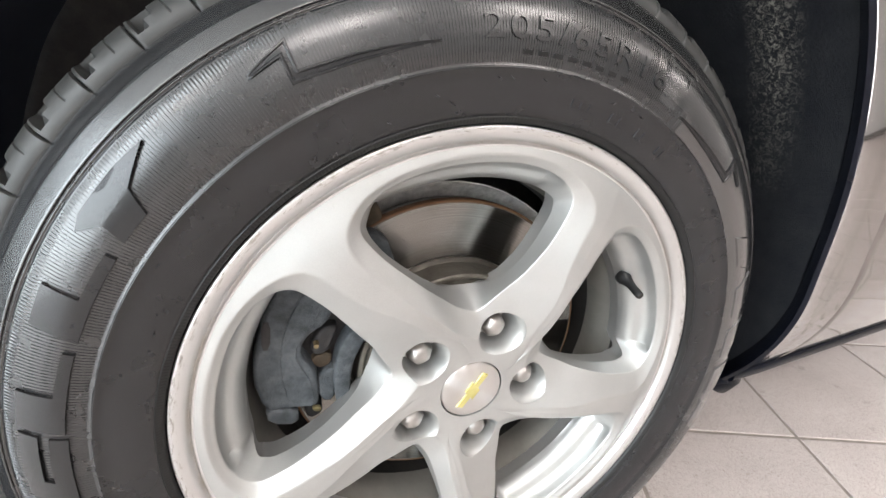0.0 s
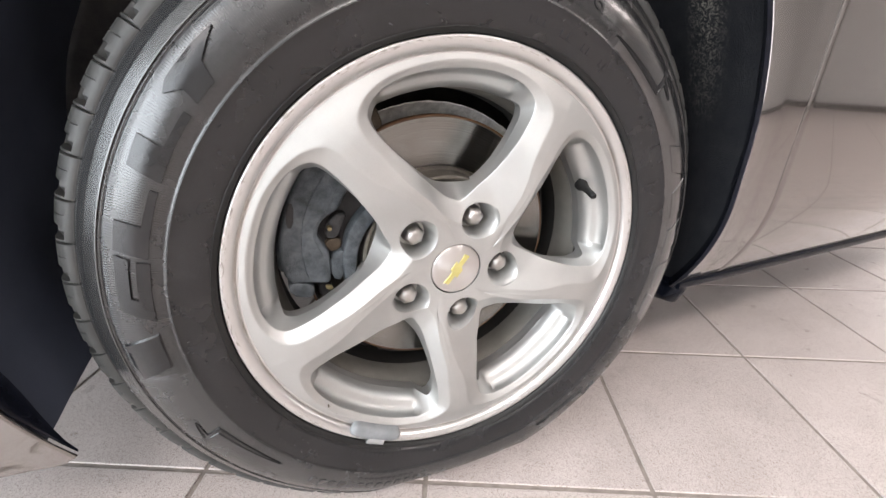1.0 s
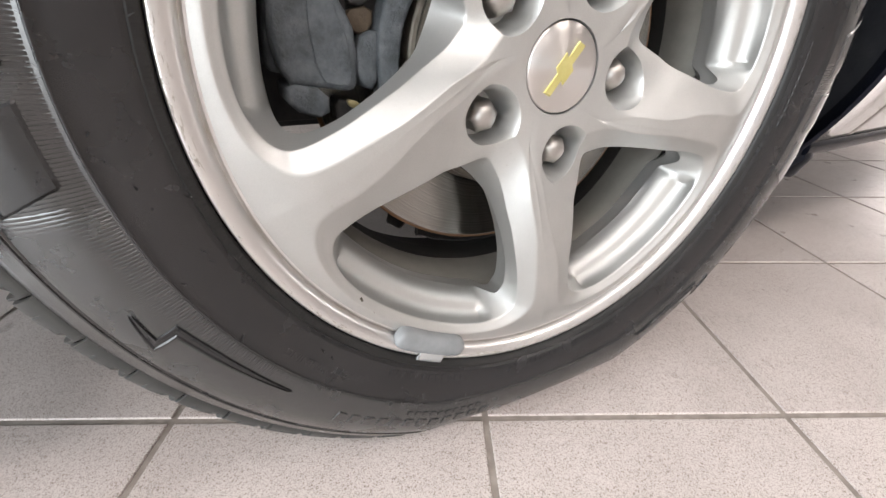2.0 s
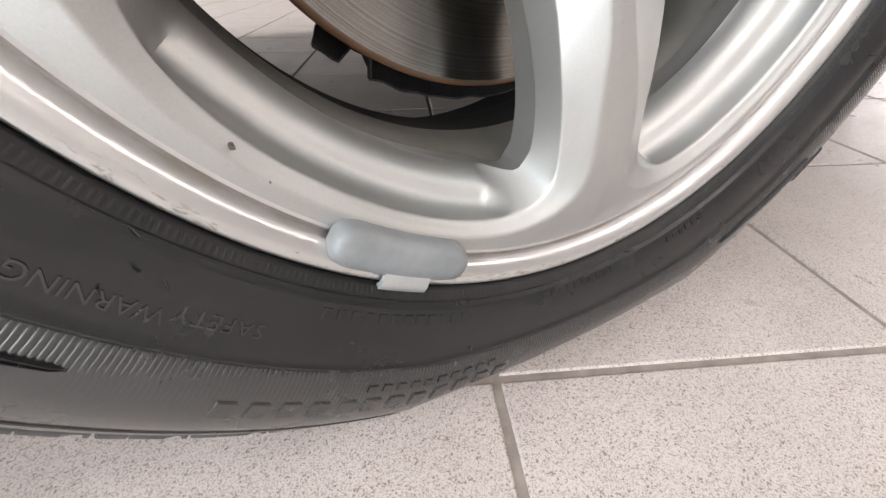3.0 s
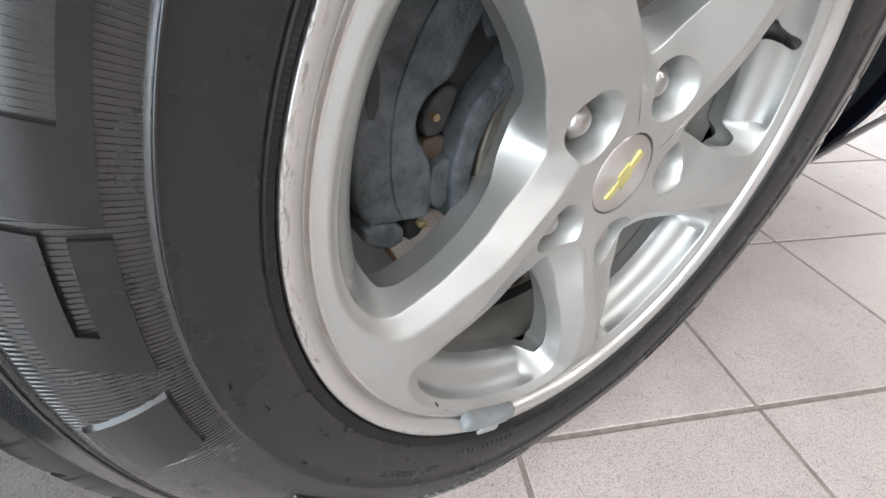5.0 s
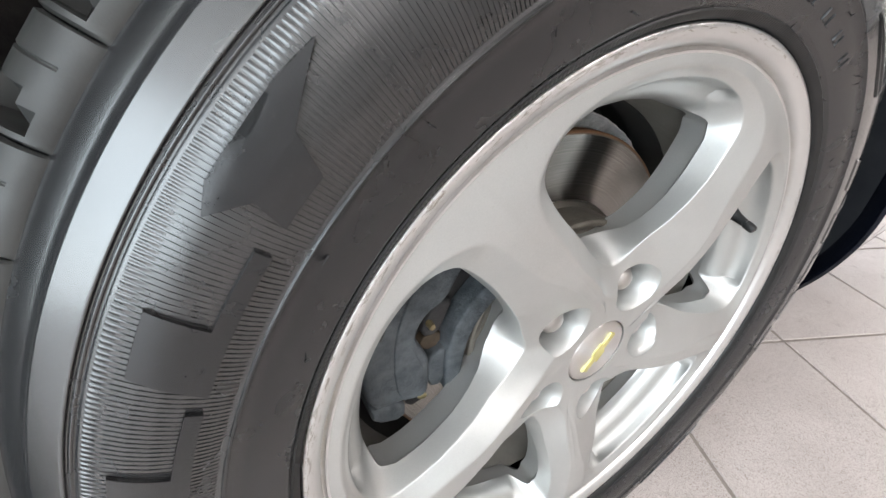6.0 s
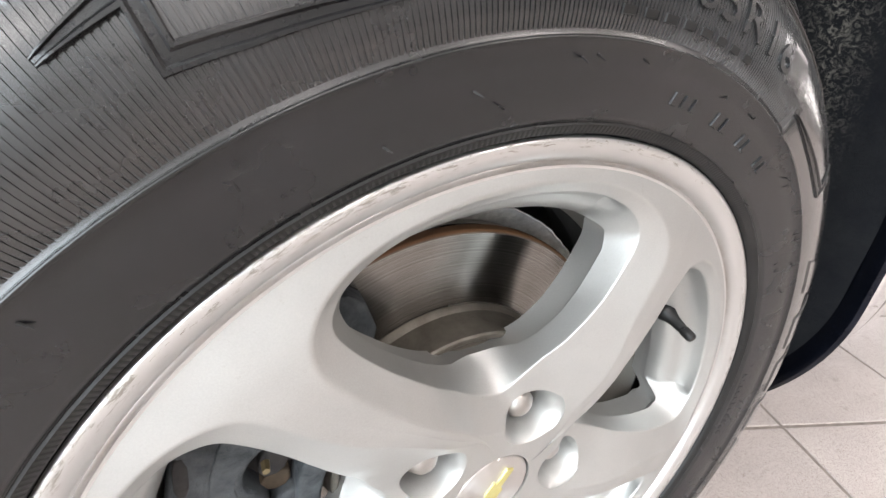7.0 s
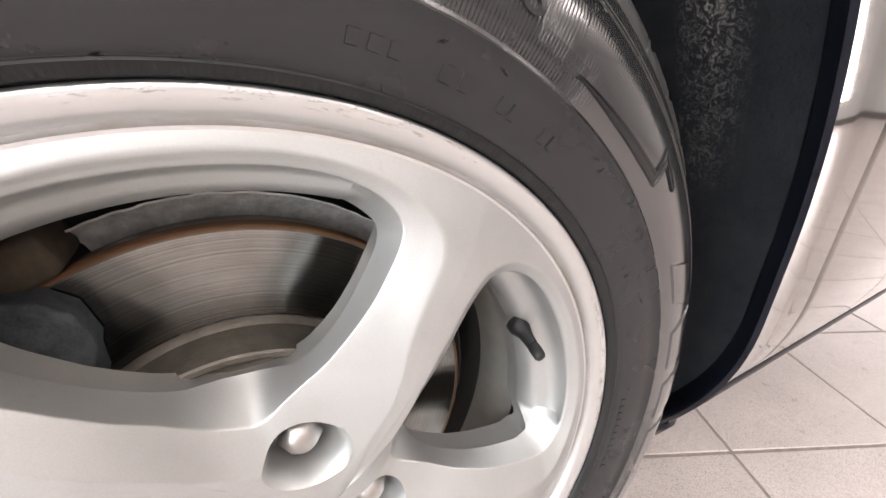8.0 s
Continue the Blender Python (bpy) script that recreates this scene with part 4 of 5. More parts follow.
def make_weight():
    bm = bmesh.new()
    sect = [(0.2005, 0.0065), (0.2010, 0.0010), (0.2030, -0.0024), (0.2070, -0.0040), (0.2120, -0.0038), (0.2158, -0.0026), (0.2172, 0.0000), (0.2150, 0.0060)]
    n = 28
    rings = []
    for i in range(n + 1):
        t = i / n
        a = WEIGHT_A0 + (WEIGHT_A1 - WEIGHT_A0) * t
        e = min(t, 1 - t) * (WEIGHT_A1 - WEIGHT_A0) * math.pi / 180 * 0.21     # distance to the end
        k = 1.0 if e > 0.010 else 0.38 + 0.62 * math.sqrt(max(1 - (1 - e / 0.010) ** 2, 0.0))
        ring = []
        for r, y in sect:
            rr, yy = 0.2095 + (r - 0.2095) * k, 0.004 + (y - 0.004) * (0.45 + 0.55 * k)
            x, z = polar(rr, a)
            ring.append(bm.verts.new((x, yy, z)))
        rings.append(ring)
    m = len(sect)
    for a, b in zip(rings, rings[1:]):
        for j in range(m):
            bm.faces.new((a[j], a[(j + 1) % m], b[(j + 1) % m], b[j]))
    bm.faces.new(rings[0])
    bm.faces.new(rings[-1])
    bmesh.ops.recalc_face_normals(bm, faces=bm.faces)
    part("balance_weight", bm, ZINC, wheel, "grey clip-on balance weight on the rim lip", sharp=50)
    tab = bmesh.new()
    rings = []
    for i in range(9):
        a = -119.6 + 5.4 * i / 8
        ring = []
        for r, y in ((0.2150, -0.0022), (0.2185, -0.0028), (0.2218, -0.0022), (0.2235, 0.0), (0.2240, 0.004), (0.2225, 0.004), (0.2212, 0.0004), (0.2180, -0.0008), (0.2150, 0.0)):
            x, z = polar(r, a)
            ring.append(tab.verts.new((x, y - 0.0006, z)))
        rings.append(ring)
    for a, b in zip(rings, rings[1:]):
        for j in range(9):
            tab.faces.new((a[j], a[(j + 1) % 9], b[(j + 1) % 9], b[j]))
    tab.faces.new(rings[0])
    tab.faces.new(rings[-1])
    bmesh.ops.recalc_face_normals(tab, faces=tab.faces)
    part("weight_clip", tab, ZINC_TAB, wheel, "bare steel clip hooked over the rim lip", sharp=50)


make_weight()


# ---- tyre ----
R_BEAD, R_OUT = 0.222, 0.336


def press(x, y, z):
    """The tyre under load: flat on the floor, walls bulging over the contact patch."""
    r = math.hypot(x, z)
    if r <= R_BEAD or z >= 0:
        return (x, y, z)
    phi = math.acos(min(max(-z / r, -1.0), 1.0))
    reach = (H - 0.0004) / max(math.cos(phi), 0.05)
    k = min(reach, R_OUT)
    s = (r - R_BEAD) / (R_OUT - R_BEAD)
    q = (R_BEAD + (r - R_BEAD) * (k - R_BEAD) / (R_OUT - R_BEAD)) / r
    g = math.exp(-(phi / 0.50) ** 2) * math.sin(math.pi * min(max(s, 0.0), 1.0))
    y += (0.0035 if y < 0.089 else -0.0035) * max(-z / r, 0.0) ** 0.7 * min(max((s - 0.15) / 0.5, 0.0), 1.0) * (1.0 if s < 0.9 else max((1 - s) / 0.1, 0.0))
    y += (-0.002 if y < 0.089 else 0.002) * g
    return (x * q, y, z * q)


SIDE = [(0.2185, 0.0050), (0.2215, 0.0015), (0.2225, -0.0010), (0.2252, -0.0026), (0.2262, -0.0028), (0.2270, -0.0032), (0.2282, -0.0048), (0.2290, -0.0051), (0.2330, -0.0067), (0.2400, -0.0088),
        (0.2460, -0.0101), (0.2526, -0.0109), (0.2531, -0.0117), (0.2536, -0.0120), (0.2541, -0.0117), (0.2546, -0.0109), (0.2600, -0.0118), (0.2660, -0.0121), (0.2720, -0.0117), (0.2780, -0.0105), (0.2840, -0.0085), (0.2900, -0.0056),
        (0.2950, -0.0024), (0.2960, -0.0016), (0.2964, -0.0004), (0.2969, -0.0004), (0.2973, -0.0009), (0.2979, -0.0004), (0.2983, 0.0010), (0.2988, 0.0010), (0.2992, 0.0004)]
BAND = [(0.2992, 0.0004), (0.2995, 0.0001), (0.2998, 0.0002), (0.3003, 0.0005), (0.3006, 0.00075), (0.3045, 0.0039), (0.3084, 0.00706), (0.3087, 0.0073), (0.3091, 0.0080), (0.3100, 0.0104), (0.3112, 0.0114), (0.3140, 0.0142), (0.3165, 0.0172), (0.3178, 0.0192)]
TREAD = [(0.3188, 0.0208), (0.3215, 0.0270), (0.3240, 0.0350), (0.3255, 0.0450), (0.3262, 0.0520), (0.3340, 0.0530), (0.3350, 0.0820), (0.3280, 0.0830), (0.3280, 0.0930), (0.3350, 0.0940), (0.3340, 0.1230),
         (0.3270, 0.1240), (0.3270, 0.1360), (0.3320, 0.1370), (0.3280, 0.1600), (0.3150, 0.1780)]


def side_y(r):
    return lerp_table(SIDE + BAND, r)


back_wall = [(r, 0.178 - y) for r, y in reversed(SIDE[::4] + BAND[::4])]
smooth_side = [p for p in SIDE if p[0] < 0.2548]
part("tyre", lathe(smooth_side, 360, f=press), RUBBER, wheel, "smooth dark lower sidewall of the tyre", sharp=None)
part("bead_ring", lathe([(0.2212, 0.0016), (0.2220, -0.0012), (0.2253, -0.0035), (0.2262, -0.0030), (0.2255, -0.0015)], 360, f=press), RUBBER_DARK, wheel, "black bead ring beside the rim")
upper = [p for p in SIDE if p[0] > 0.2536]
part("upper_sidewall", lathe(upper, 360, f=press), RUBBER_RIB, wheel, "grey upper sidewall with a smooth band", sharp=None)
part("shoulder_band", lathe(BAND, 360, f=press), RUBBER_BAND, wheel, "glossy smooth band round the tyre's shoulder", sharp=None)
part("tread_base", lathe(BAND[-1:] + TREAD + back_wall, 240, f=press), RUBBER_DARK, wheel, "dark groove floor and inner ribs of the tread", sharp=40)


def make_ribs():
    """Fine moulded ribs round the upper sidewall."""
    count = 920
    radii = (0.2550, 0.2568, 0.2620, 0.2690, 0.2760, 0.2830, 0.2890, 0.2942, 0.2956)
    verts, faces = [], []
    for i in range(count):
        for u, h in ((0.0, -0.0003), (0.16, -0.0003), (0.28, 0.00035), (0.90, 0.00035)):
            a = 2 * math.pi * (i + u) / count
            for j, r in enumerate(radii):
                deg = math.degrees(a)
                bare = 1 - eased(deg, 58, 72) + eased(deg, 186, 192)
                if r < 0.2650:
                    bare *= 0.45 if deg > 190 else 1 - eased(deg, 54, 60)
                if r > 0.2860 and deg < 75:
                    bare = 0.0
                hh = (h if 0 < j < len(radii) - 1 else -0.0004) * (1 - bare) + 0.0003 * bare
                verts.append(press(r * math.cos(a), side_y(r) - hh, r * math.sin(a)))
    m, total = len(radii), count * 4
    for i in range(total):
        k = (i + 1) % total
        for j in range(m - 1):
            faces.append((i * m + j, i * m + j + 1, k * m + j + 1, k * m + j))
    me = bpy.data.meshes.new("ribbed_band")
    me.from_pydata(verts, [], faces)
    me.materials.append(RUBBER_RIB)
    me.materials.append(RUBBER_BRIGHT)
    me.materials.append(RUBBER_BARE)
    for p in me.polygons:
        p.use_smooth = True
        deg = math.degrees(math.atan2(p.center.z, p.center.x))
        r = math.hypot(p.center.x, p.center.z)
        # sectors follow the light: brightened right, cool-tinted below
        p.material_index = 1 if -20 < deg < (66 if r > 0.266 else 57) else 2 if -172 < deg < 0 else 0
    me.set_sharp_from_angle(angle=radians(50))
    ob = new("ribbed_band", me)
    ob.parent = wheel
    tagged(ob, "finely ribbed band on the tyre's sidewall", kind="stuff")
    # toothed ring at the bead
    verts, faces = [], []
    count = 640
    for i in range(count):
        for u, h in ((0.0, 0.0), (0.35, 0.0), (0.5, 0.00013), (0.85, 0.00013)):
            a = 2 * math.pi * (i + u) / count
            for r, y in ((0.2222, -0.0013), (0.2236, -0.0023), (0.2250, -0.0033)):
                verts.append(press(r * math.cos(a), y - h, r * math.sin(a)))
    for i in range(count * 4):
        k = (i + 1) % (count * 4)
        for j in range(2):
            faces.append((i * 3 + j, i * 3 + j + 1, k * 3 + j + 1, k * 3 + j))
    me = bpy.data.meshes.new("bead_teeth")
    me.from_pydata(verts, [], faces)
    me.materials.append(RUBBER_DARK)
    for p in me.polygons:
        p.use_smooth = True
    ob = new("bead_teeth", me)
    ob.parent = wheel
    tagged(ob, "fine black teeth round the bead", kind="stuff")


make_ribs()


def on_side(r, deg, h):
    x, z = polar(r, deg)
    return press(x, side_y(r) - h, z)


def patch(bm, corners, h, nu=8, nv=6):
    """A smooth raised plate on the sidewall between four (r, degrees) corners."""
    (ra, aa), (rb, ab), (rc, ac), (rd, ad) = corners

    def at(u, v, hh):
        r = (ra * (1 - u) + rb * u) * (1 - v) + (rd * (1 - u) + rc * u) * v
        a = (aa * (1 - u) + ab * u) * (1 - v) + (ad * (1 - u) + ac * u) * v
        return on_side(r, a, hh)
    grid = []
    for i in range(nu + 1):
        row = []
        for j in range(nv + 1):
            edge = i in (0, nu) or j in (0, nv)
            u = min(max((i - 0.0) / nu, 0), 1)
            v = j / nv
            row.append(bm.verts.new(at(u, v, 0.0 if edge else h)))
        grid.append(row)
    # pull the first inner row close to the edge, so that the plate has a short rounded side
    for i in range(nu + 1):
        for j in range(nv + 1):
            u = 0.0 if i == 0 else 1.0 if i == nu else 0.045 + 0.91 * (i - 1) / (nu - 2)
            v = 0.0 if j == 0 else 1.0 if j == nv else 0.05 + 0.90 * (j - 1) / (nv - 2)
            edge = i in (0, nu) or j in (0, nv)
            grid[i][j].co = at(u, v, -0.0001 if edge else h)
    for i in range(nu):
        for j in range(nv):
            bm.faces.new((grid[i][j], grid[i + 1][j], grid[i + 1][j + 1], grid[i][j + 1]))
    return bm


def side_part(name, bm, label, mat=None):
    bmesh.ops.recalc_face_normals(bm, faces=bm.faces)
    if sum(f.normal.y for f in bm.faces) > 0:
        bmesh.ops.reverse_faces(bm, faces=bm.faces)
    return part(name, bm, mat or RUBBER_RIB, wheel, label, sharp=35)


def plate(name, outline, h, label):
    """A smooth raised plate of the sidewall with a (r, degrees) outline."""
    r0 = 0.276
    bm = bmesh.new()
    bm.faces.new([bm.verts.new((math.radians(a) * r0, r, 0)) for r, a in outline])
    bmesh.ops.triangulate(bm, faces=bm.faces[:])
    for axis, step in ((1, 0.0030), (0, 0.0060)):
        span = [v.co[axis] for v in bm.verts]
        at = min(span) + step
        while at < max(span):
            co, no = Vector((0, 0, 0)), Vector((0, 0, 0))
            co[axis], no[axis] = at, 1.0
            bmesh.ops.bisect_plane(bm, geom=bm.verts[:] + bm.edges[:] + bm.faces[:], plane_co=co, plane_no=no, dist=1e-7)
            at += step
    ext = bmesh.ops.extrude_face_region(bm, geom=bm.faces[:])
    top = {v for v in ext["geom"] if isinstance(v, bmesh.types.BMVert)}
    for v in bm.verts:
        v.co = on_side(v.co.y, math.degrees(v.co.x / r0), h if v in top else -0.0003)
    return side_part(name, bm, label, RUBBER_SMOOTH)


# plain raised shapes in place of the maker's mark: a forked plate, two stepped ones and a notched one
MARK = "smooth raised plate of the moulded tyre mark"
plate("raised_plate", [(0.2889, 134.2), (0.2880, 130.9), (0.2785, 135.3), (0.2655, 136.5), (0.2659, 140.5), (0.2769, 139.9), (0.2854, 142.0), (0.2885, 140.3), (0.2885, 137.9), (0.2829, 136.6)], 0.0020, MARK)
for a in (142.6, 155.4):
    plate("raised_plate", [(0.2648, a), (0.2700, a), (0.2706, a + 6.0), (0.2880, a + 5.8), (0.2872, a + 10.4), (0.2648, a + 11.2)], 0.0020, MARK)
notched = [(0.2637, 178.0), (0.2637, 167.4)]
for r0, r1 in ((0.2725, 0.2775),):
    notched += [(r0, 167.3), (r0, 174.0), (r1, 173.6), (r1, 167.0)]
plate("raised_plate", notched + [(0.2868, 166.6), (0.2862, 175.6)], 0.0019, MARK)
# plain raised blocks further round
for start, sign, first in ((139.5, 1, 4), (27.0, -1, 0)):
    for k in range(first, 5):
        a0 = start + sign * (0.6 + 10.3 * k)
        a1 = a0 + sign * 7.4
        skew = sign * (-1.4, 1.2, 1.2, 0.8, -1.0)[k]
        r1 = (0.2880, 0.2900, 0.2905, 0.2925, 0.2930)[k] - (0.004 if sign < 0 else 0)
        bm = bmesh.new()
        patch(bm, [(0.2640, a0 + skew), (0.2640, a1 + skew), (r1, a1 - skew), (r1, a0 - skew)], 0.0019 if sign > 0 else 0.0011, 10, 8)
        side_part("raised_block", bm, "smooth raised block of the moulded tyre mark", RUBBER_BRIGHT if sign < 0 else RUBBER_SMOOTH)


def zigzag(points, width, h):
    """One bent raised stroke through (r, degrees, share of the width), hollow along its middle."""
    r0 = points[0][0]
    flat = [np.array((math.radians(a) * r0, r)) for r, a, w in points]
    side = []
    for i in range(len(flat)):
        d0 = flat[i] - flat[i - 1] if i else flat[1] - flat[0]
        d1 = flat[i + 1] - flat[i] if i + 1 < len(flat) else d0
        d0, d1 = d0 / np.linalg.norm(d0), d1 / np.linalg.norm(d1)
        n = np.array((-d0[1] - d1[1], d0[0] + d1[0]))
        n /= max(np.linalg.norm(n), 0.25)
        side.append(n / max(abs(np.dot(n, (-d0[1], d0[0]))), 0.55))
    bm = bmesh.new()
    rows = []
    for i in range(len(flat) - 1):
        steps = 8
        for k in range(steps + (i == len(flat) - 2)):
            t = k / steps
            c, n = flat[i] * (1 - t) + flat[i + 1] * t, side[i] * (1 - t) + side[i + 1] * t
            w = width * (points[i][2] * (1 - t) + points[i + 1][2] * t)
            end = (i == 0 and k == 0) or (i == len(flat) - 2 and k == steps)
            row = []
            for u, hh in ((-0.5, -0.0002), (-0.42, h), (-0.28, h), (-0.16, 0.45 * h), (0.16, 0.45 * h), (0.28, h), (0.42, h), (0.5, -0.0002)):
                q = c + n * (u * w)
                row.append(bm.verts.new(on_side(q[1], math.degrees(q[0] / r0), -0.0002 if end else hh)))
            rows.append(row)
    for p, q in zip(rows, rows[1:]):
        for j in range(len(p) - 1):
            bm.faces.new((p[j], p[j + 1], q[j + 1], q[j]))
    return bm


for a0, sign, r in ((115.2, 1, 0.2735), (41.5, -1, 0.2690), (-154.5, -1, 0.2700), (-48.0, 1, 0.2690)):
    # a short barb, a steep stroke and a long tapering tail
    stroke = [(r + 0.0080, a0 + sign * 4.4, 0.3), (r + 0.0128, a0 - sign * 0.2, 1.0), (r - 0.0012, a0 + sign * 0.1, 1.0), (r - 0.0028, a0 - sign * 3.5, 0.95), (r - 0.0042, a0 - sign * 9.5, 0.7), (r - 0.0048, a0 - sign * 17.0, 0.15)]
    side_part("moulded_flash", zigzag(stroke, 0.0062, 0.0013), "raised zigzag flash moulded on the sidewall", RUBBER_SMOOTH)


def lettering(name, text, size, r, deg, h, label, spacing=1.0, span=0.0):
    """Raised letters round the sidewall, reading clockwise from deg."""
    curve = bpy.data.curves.new(name, "FONT")
    curve.body, curve.size, curve.space_character = text, size, spacing
    curve.resolution_u = 3
    tmp = new(name, curve)
    dg = bpy.context.evaluated_depsgraph_get()
    me = bpy.data.meshes.new_from_object(tmp.evaluated_get(dg))
    bpy.data.objects.remove(tmp)
    bm = bmesh.new()
    bm.from_mesh(me)
    bpy.data.meshes.remove(me)
    bmesh.ops.remove_doubles(bm, verts=bm.verts, dist=0.00001)
    xs = [v.co.x for v in bm.verts]
    stretch = math.radians(span) * r / (max(xs) - min(xs)) if span else 1.0
    for v in bm.verts:
        v.co.x = (v.co.x - min(xs)) * stretch
    # cut into short strips, so that the letters bend with the sidewall
    for axis, step, count in ((1, 0.0022, 10), (0, 0.0040, 60)):
        for k in range(1, count):
            at, no = Vector((0, 0, 0)), Vector((0, 0, 0))
            at[axis], no[axis] = k * step, 1.0
            bmesh.ops.bisect_plane(bm, geom=bm.verts[:] + bm.edges[:] + bm.faces[:], plane_co=at, plane_no=no, dist=1e-7)
    flat = [f for f in bm.faces]
    ext = bmesh.ops.extrude_face_region(bm, geom=flat)
    top = {v for v in ext["geom"] if isinstance(v, bmesh.types.BMVert)}
    for v in bm.verts:
        rr = r + v.co.y
        v.co = on_side(rr, deg - math.degrees(v.co.x / r), h if v in top else -0.0002)
    bmesh.ops.recalc_face_normals(bm, faces=bm.faces)
    return part(name, bm, RUBBER_RIB, wheel, label, True, 50)


lettering("size_lettering", "205/65R16", 0.0190, 0.2688, 93.2, 0.0011, "raised size lettering 205/65R16", 1.12, 29.5)
lettering("warning_lettering", "SAFETY", 0.0070, 0.2395, -128.6, 0.0004, "raised lettering SAFETY", 1.15)
lettering("warning_lettering", "WARNING", 0.0070, 0.2415, -135.0, 0.0004, "raised lettering WARNING", 1.0)


def bars(name, r, height, a0, a1, count, h, label, mat):
    """A row of plain bars where the writing cannot be read."""
    bm = bmesh.new()
    step = (a1 - a0) / count
    for i in range(count):
        s = a0 + step * i
        patch(bm, [(r, s), (r, s + step * 0.62), (r + height, s + step * 0.62), (r + height, s)], h, 4, 4)
    tagged(side_part(name, bm, label, mat), label, kind="stuff")


bars("index_lettering", 0.2607, 0.0028, 88.0, 69.5, 8, 0.0007, "row of small unreadable raised marks", RUBBER_DARK)
bars("code_lettering", 0.2365, 0.0050, 78.0, 73.0, 3, 0.0007, "row of small unreadable raised marks", RUBBER)
bars("code_lettering", 0.2355, 0.0062, 70.0, 66.2, 2, 0.0008, "row of small unreadable raised marks", RUBBER)
bars("code_lettering", 0.2355, 0.0062, 63.6, 60.6, 2, 0.0008, "row of small unreadable raised marks", RUBBER)
bars("code_lettering", 0.2355, 0.0062, 57.6, 54.8, 2, 0.0008, "row of small unreadable raised marks", RUBBER)
bars("maker_lettering", 0.2305, 0.0042, -124.5, -107.5, 12, 0.0006, "row of small unreadable raised marks", RUBBER)
bars("maker_lettering", 0.2290, 0.0035, -97.0, -84.0, 10, 0.0005, "row of small unreadable raised marks", RUBBER)
bars("maker_lettering", 0.2300, 0.0035, -74.5, -67.0, 6, 0.0005, "row of small unreadable raised marks", RUBBER)
bars("maker_lettering", 0.2310, 0.0032, 4.0, -13.0, 11, 0.0005, "row of small unreadable raised marks", RUBBER)
bars("maker_lettering", 0.2700, 0.0090, -101.0, -130.0, 12, 0.0010, "row of unreadable raised marks near the floor", RUBBER_RIB)
bars("maker_lettering", 0.2620, 0.0036, -103.0, -118.0, 10, 0.0008, "row of small unreadable raised marks", RUBBER_RIB)


def make_blocks():
    """Shoulder blocks of the tread, each with a sloping slot and a fine sipe."""
    count = 60
    prof = [(0.3172, 0.0186), (0.3190, 0.0182), (0.3235, 0.0198), (0.3278, 0.0229), (0.3312, 0.0272), (0.3334, 0.0330), (0.3347, 0.0400), (0.3354, 0.0460), (0.3357, 0.0500), (0.3345, 0.0512), (0.3257, 0.0518)]
    step = 360.0 / count
    for k in range(count):
        bm = bmesh.new()
        cols = []
        us = (0.0, 0.022, 0.06, 0.20, 0.31, 0.325, 0.335, 0.35, 0.46, 0.56, 0.59, 0.70, 0.80, 0.88, 0.91, 0.955, 0.986)
        for u in us:
            col = []
            for j, (r, y) in enumerate(prof):
                lean = 0.20 * (j / 10.0) ** 1.3 - 0.10       # slots run slanted over the shoulder
                a = step * (k + 0.04 + u + lean)
                sink = 0.0
                if u in (0.0, 0.986):
                    sink = 0.0016
                elif 0.58 < u < 0.9 and 4 <= j <= 6 or 0.75 < u < 0.9 and j == 3:
                    sink = 0.0100 if u > 0.65 else 0.0065       # hooked notch
                elif u in (0.325, 0.335) and j > 2:
                    sink = 0.0007
                rr = r - (sink if j not in (0, 10) else 0.0)
                yy = y + (sink * 0.7 if 0 < j < 9 else 0.0)
                x, z = polar(rr, a)
                col.append(bm.verts.new(press(x, yy, z)))
            cols.append(col)
        for a, b in zip(cols, cols[1:]):
            for j in range(len(prof) - 1):
                bm.faces.new((a[j], a[j + 1], b[j + 1], b[j]))
        bmesh.ops.recalc_face_normals(bm, faces=bm.faces)
        if sum(f.normal.dot(Vector((f.calc_center_median().x, -0.3, f.calc_center_median().z))) for f in bm.faces) < 0:
            bmesh.ops.reverse_faces(bm, faces=bm.faces)
        part("tread_block", bm, RUBBER_TREAD, wheel, "", True, 38)


make_blocks()


def make_hairs():
    """Short rubber hairs left by the mould's vents."""
    bm = bmesh.new()
    rnd = random.Random(7)
    for _ in range(64):
        a = rnd.uniform(0, 360)
        r = rnd.choice((0.2345, 0.2420, 0.2480, 0.2490, 0.2260))
        p = Vector(on_side(r, a, 0.0))
        d = Vector((rnd.uniform(-1, 1), -rnd.uniform(0.15, 0.8), rnd.uniform(-1, 1))).normalized()
        tube(bm, [p, p + d * 0.0018, p + d * rnd.uniform(0.003, 0.0048)], [0.00038, 0.00035, 0.00012], 5)
    tagged(part("mould_hairs", bm, RUBBER_DARK, wheel, "short rubber hairs on the sidewall"), kind="stuff")


make_hairs()

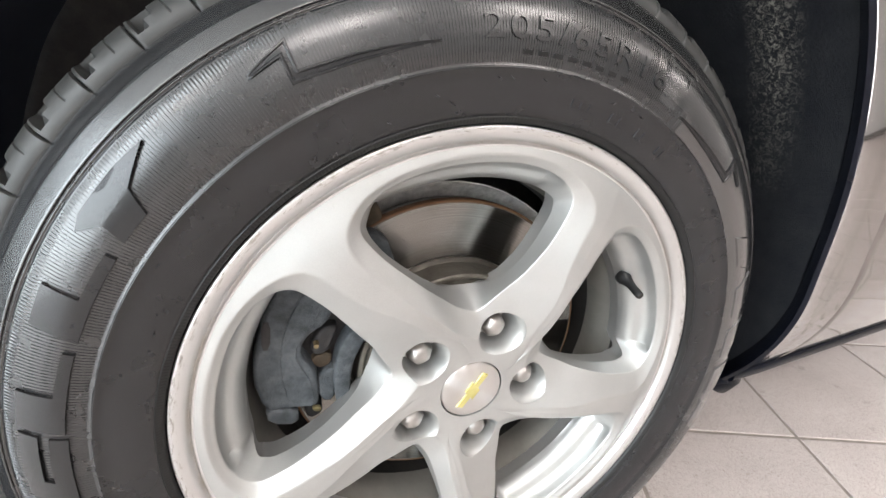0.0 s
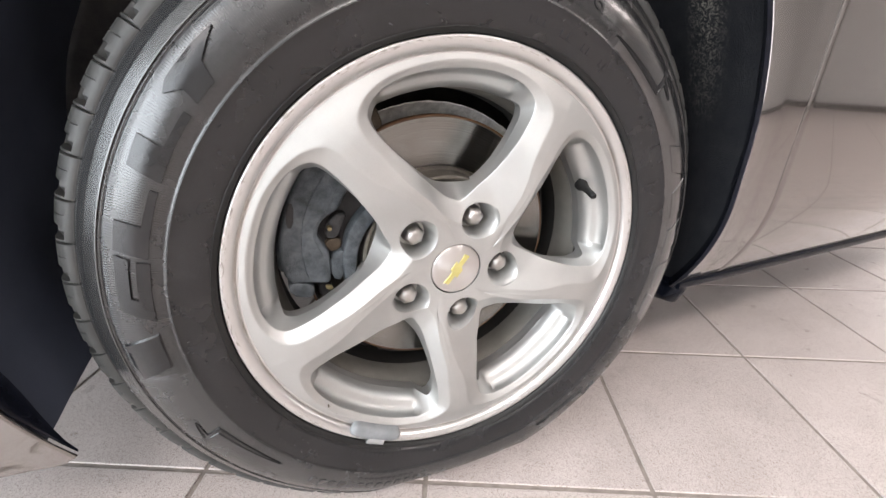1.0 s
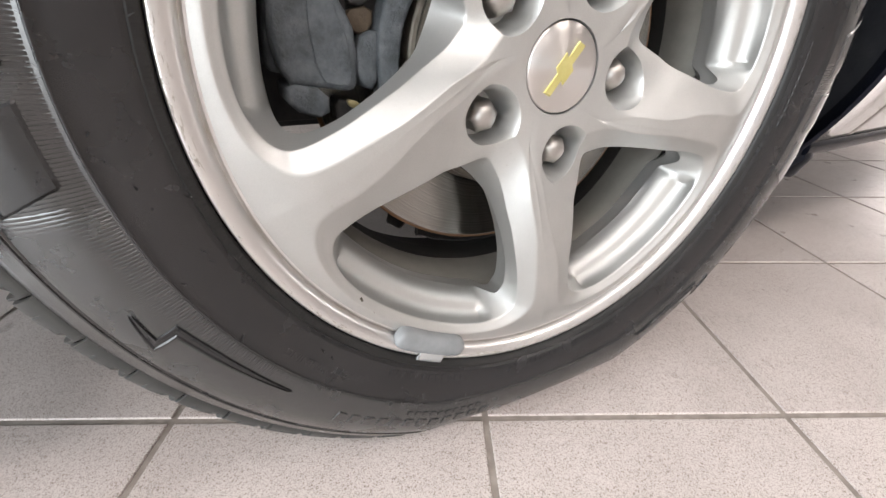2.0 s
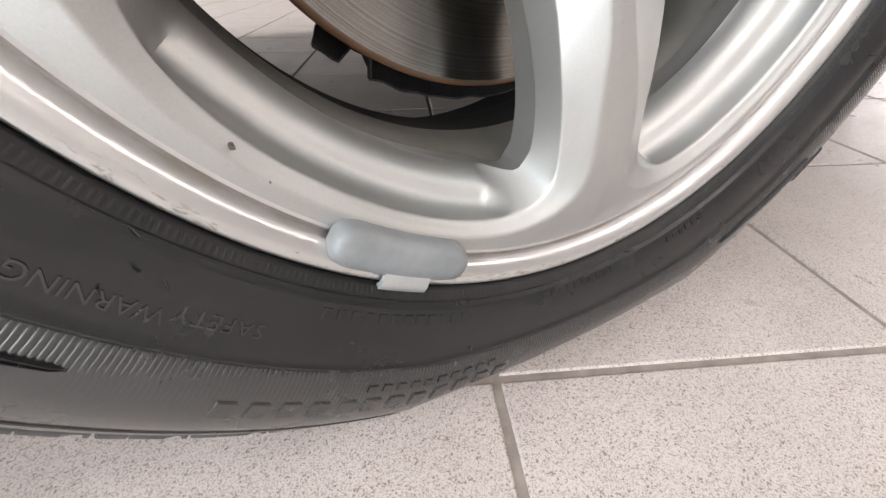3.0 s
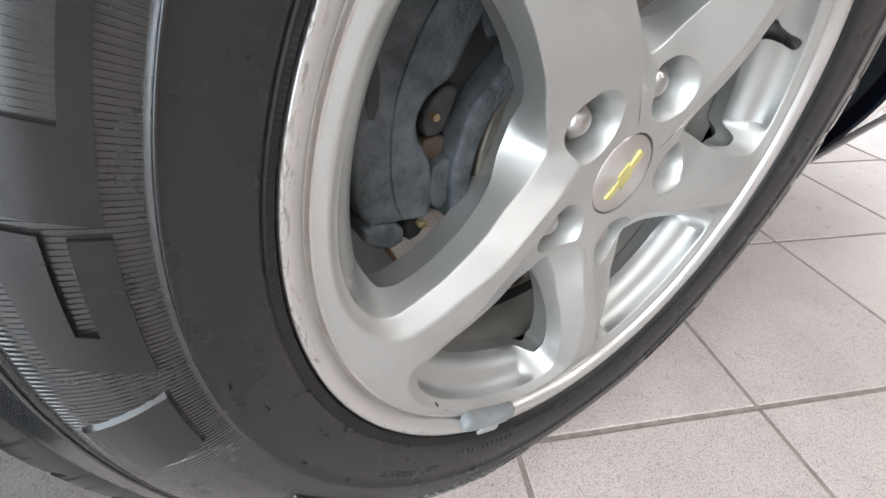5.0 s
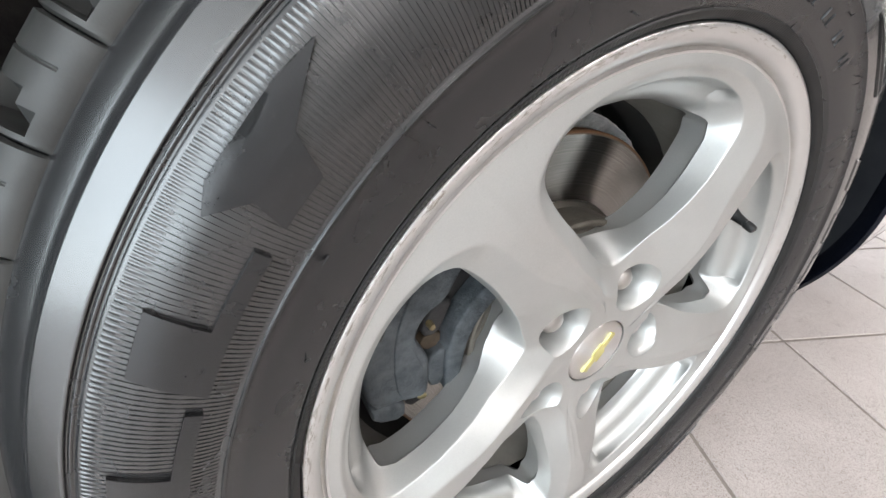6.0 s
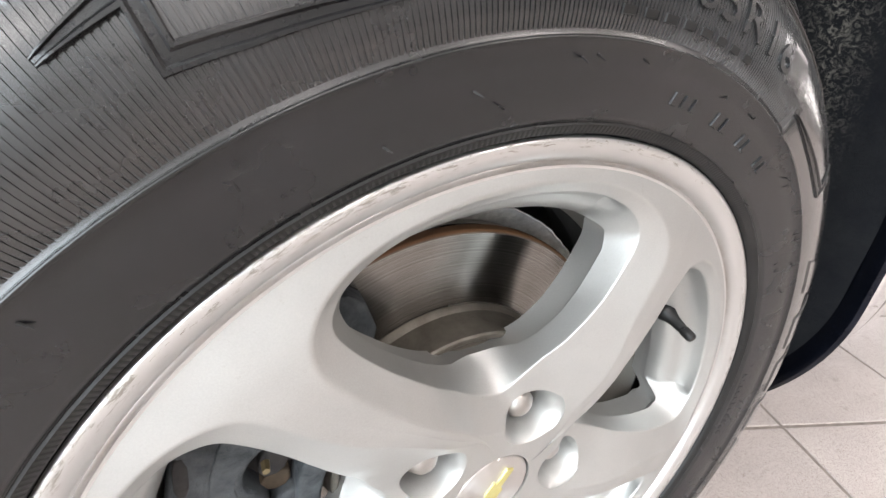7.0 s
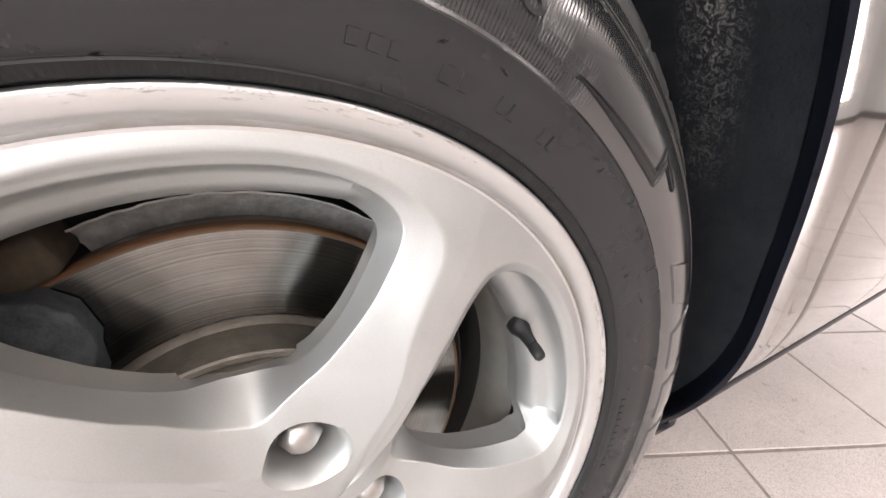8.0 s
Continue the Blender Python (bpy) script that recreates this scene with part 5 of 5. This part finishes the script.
# ---- floor ----
floor = plain_box("floor", X0 - 0.2, X1 + 0.2, Y0 - 0.2, Y1 + 0.2, -0.08, -0.0017, GROUT, "pale speckled porcelain tile floor with grey-brown grout", "floor")
T0, T_ANGLE, PITCH, JOINT = (-0.0319, 0.0165), -23.51, 0.3020, 0.0062


def tile_shape():
    h = (PITCH - JOINT) / 2
    e = 0.0013
    verts, faces = [], []
    for z, s in ((-0.006, h), (-0.0011, h), (-0.0003, h - 0.45 * e), (0.0, h - e)):
        verts += [(-s, -s, z), (s, -s, z), (s, s, z), (-s, s, z)]
    for j in range(3):
        for k in range(4):
            faces.append((4 * j + k, 4 * j + (k + 1) % 4, 4 * j + 4 + (k + 1) % 4, 4 * j + 4 + k))
    faces.append((12, 13, 14, 15))
    return verts, faces


tile_v, tile_f = tile_shape()
tile_me = bpy.data.meshes.new("floor_tile")
tile_me.from_pydata(tile_v, [], tile_f)
tile_me.materials.append(TILE)
ct, st = math.cos(radians(T_ANGLE)), math.sin(radians(T_ANGLE))
near, rest_v, rest_f = [], [], []
for i in range(-45, 46):
    for j in range(-45, 46):
        u, v = (i + 0.5) * PITCH, (j + 0.5) * PITCH
        x, y = T0[0] + u * ct - v * st, T0[1] + u * st + v * ct
        if not (X0 + 0.2 < x < X1 - 0.2 and Y0 + 0.2 < y < Y1 - 0.2):
            continue
        d = math.hypot(x - 0.6, y - 0.1)
        if d < 2.75:
            near.append((d, x, y))
        else:
            o = len(rest_v)
            rest_v += [(x + px * ct - py * st, y + px * st + py * ct, pz) for px, py, pz in tile_v]
            rest_f += [tuple(o + q for q in f) for f in tile_f]
for d, x, y in sorted(near):
    tile = new("floor_tile", tile_me)
    tile.parent = floor
    tile.matrix_basis = pose(x, y, 0, 0, 0, T_ANGLE)
far_me = bpy.data.meshes.new("far_floor_tiles")
far_me.from_pydata(rest_v, [], rest_f)
far_me.materials.append(TILE)
far_tiles = new("far_floor_tiles", far_me)
far_tiles.parent = floor
tagged(far_tiles, "pale speckled floor tiles farther off", kind="stuff")
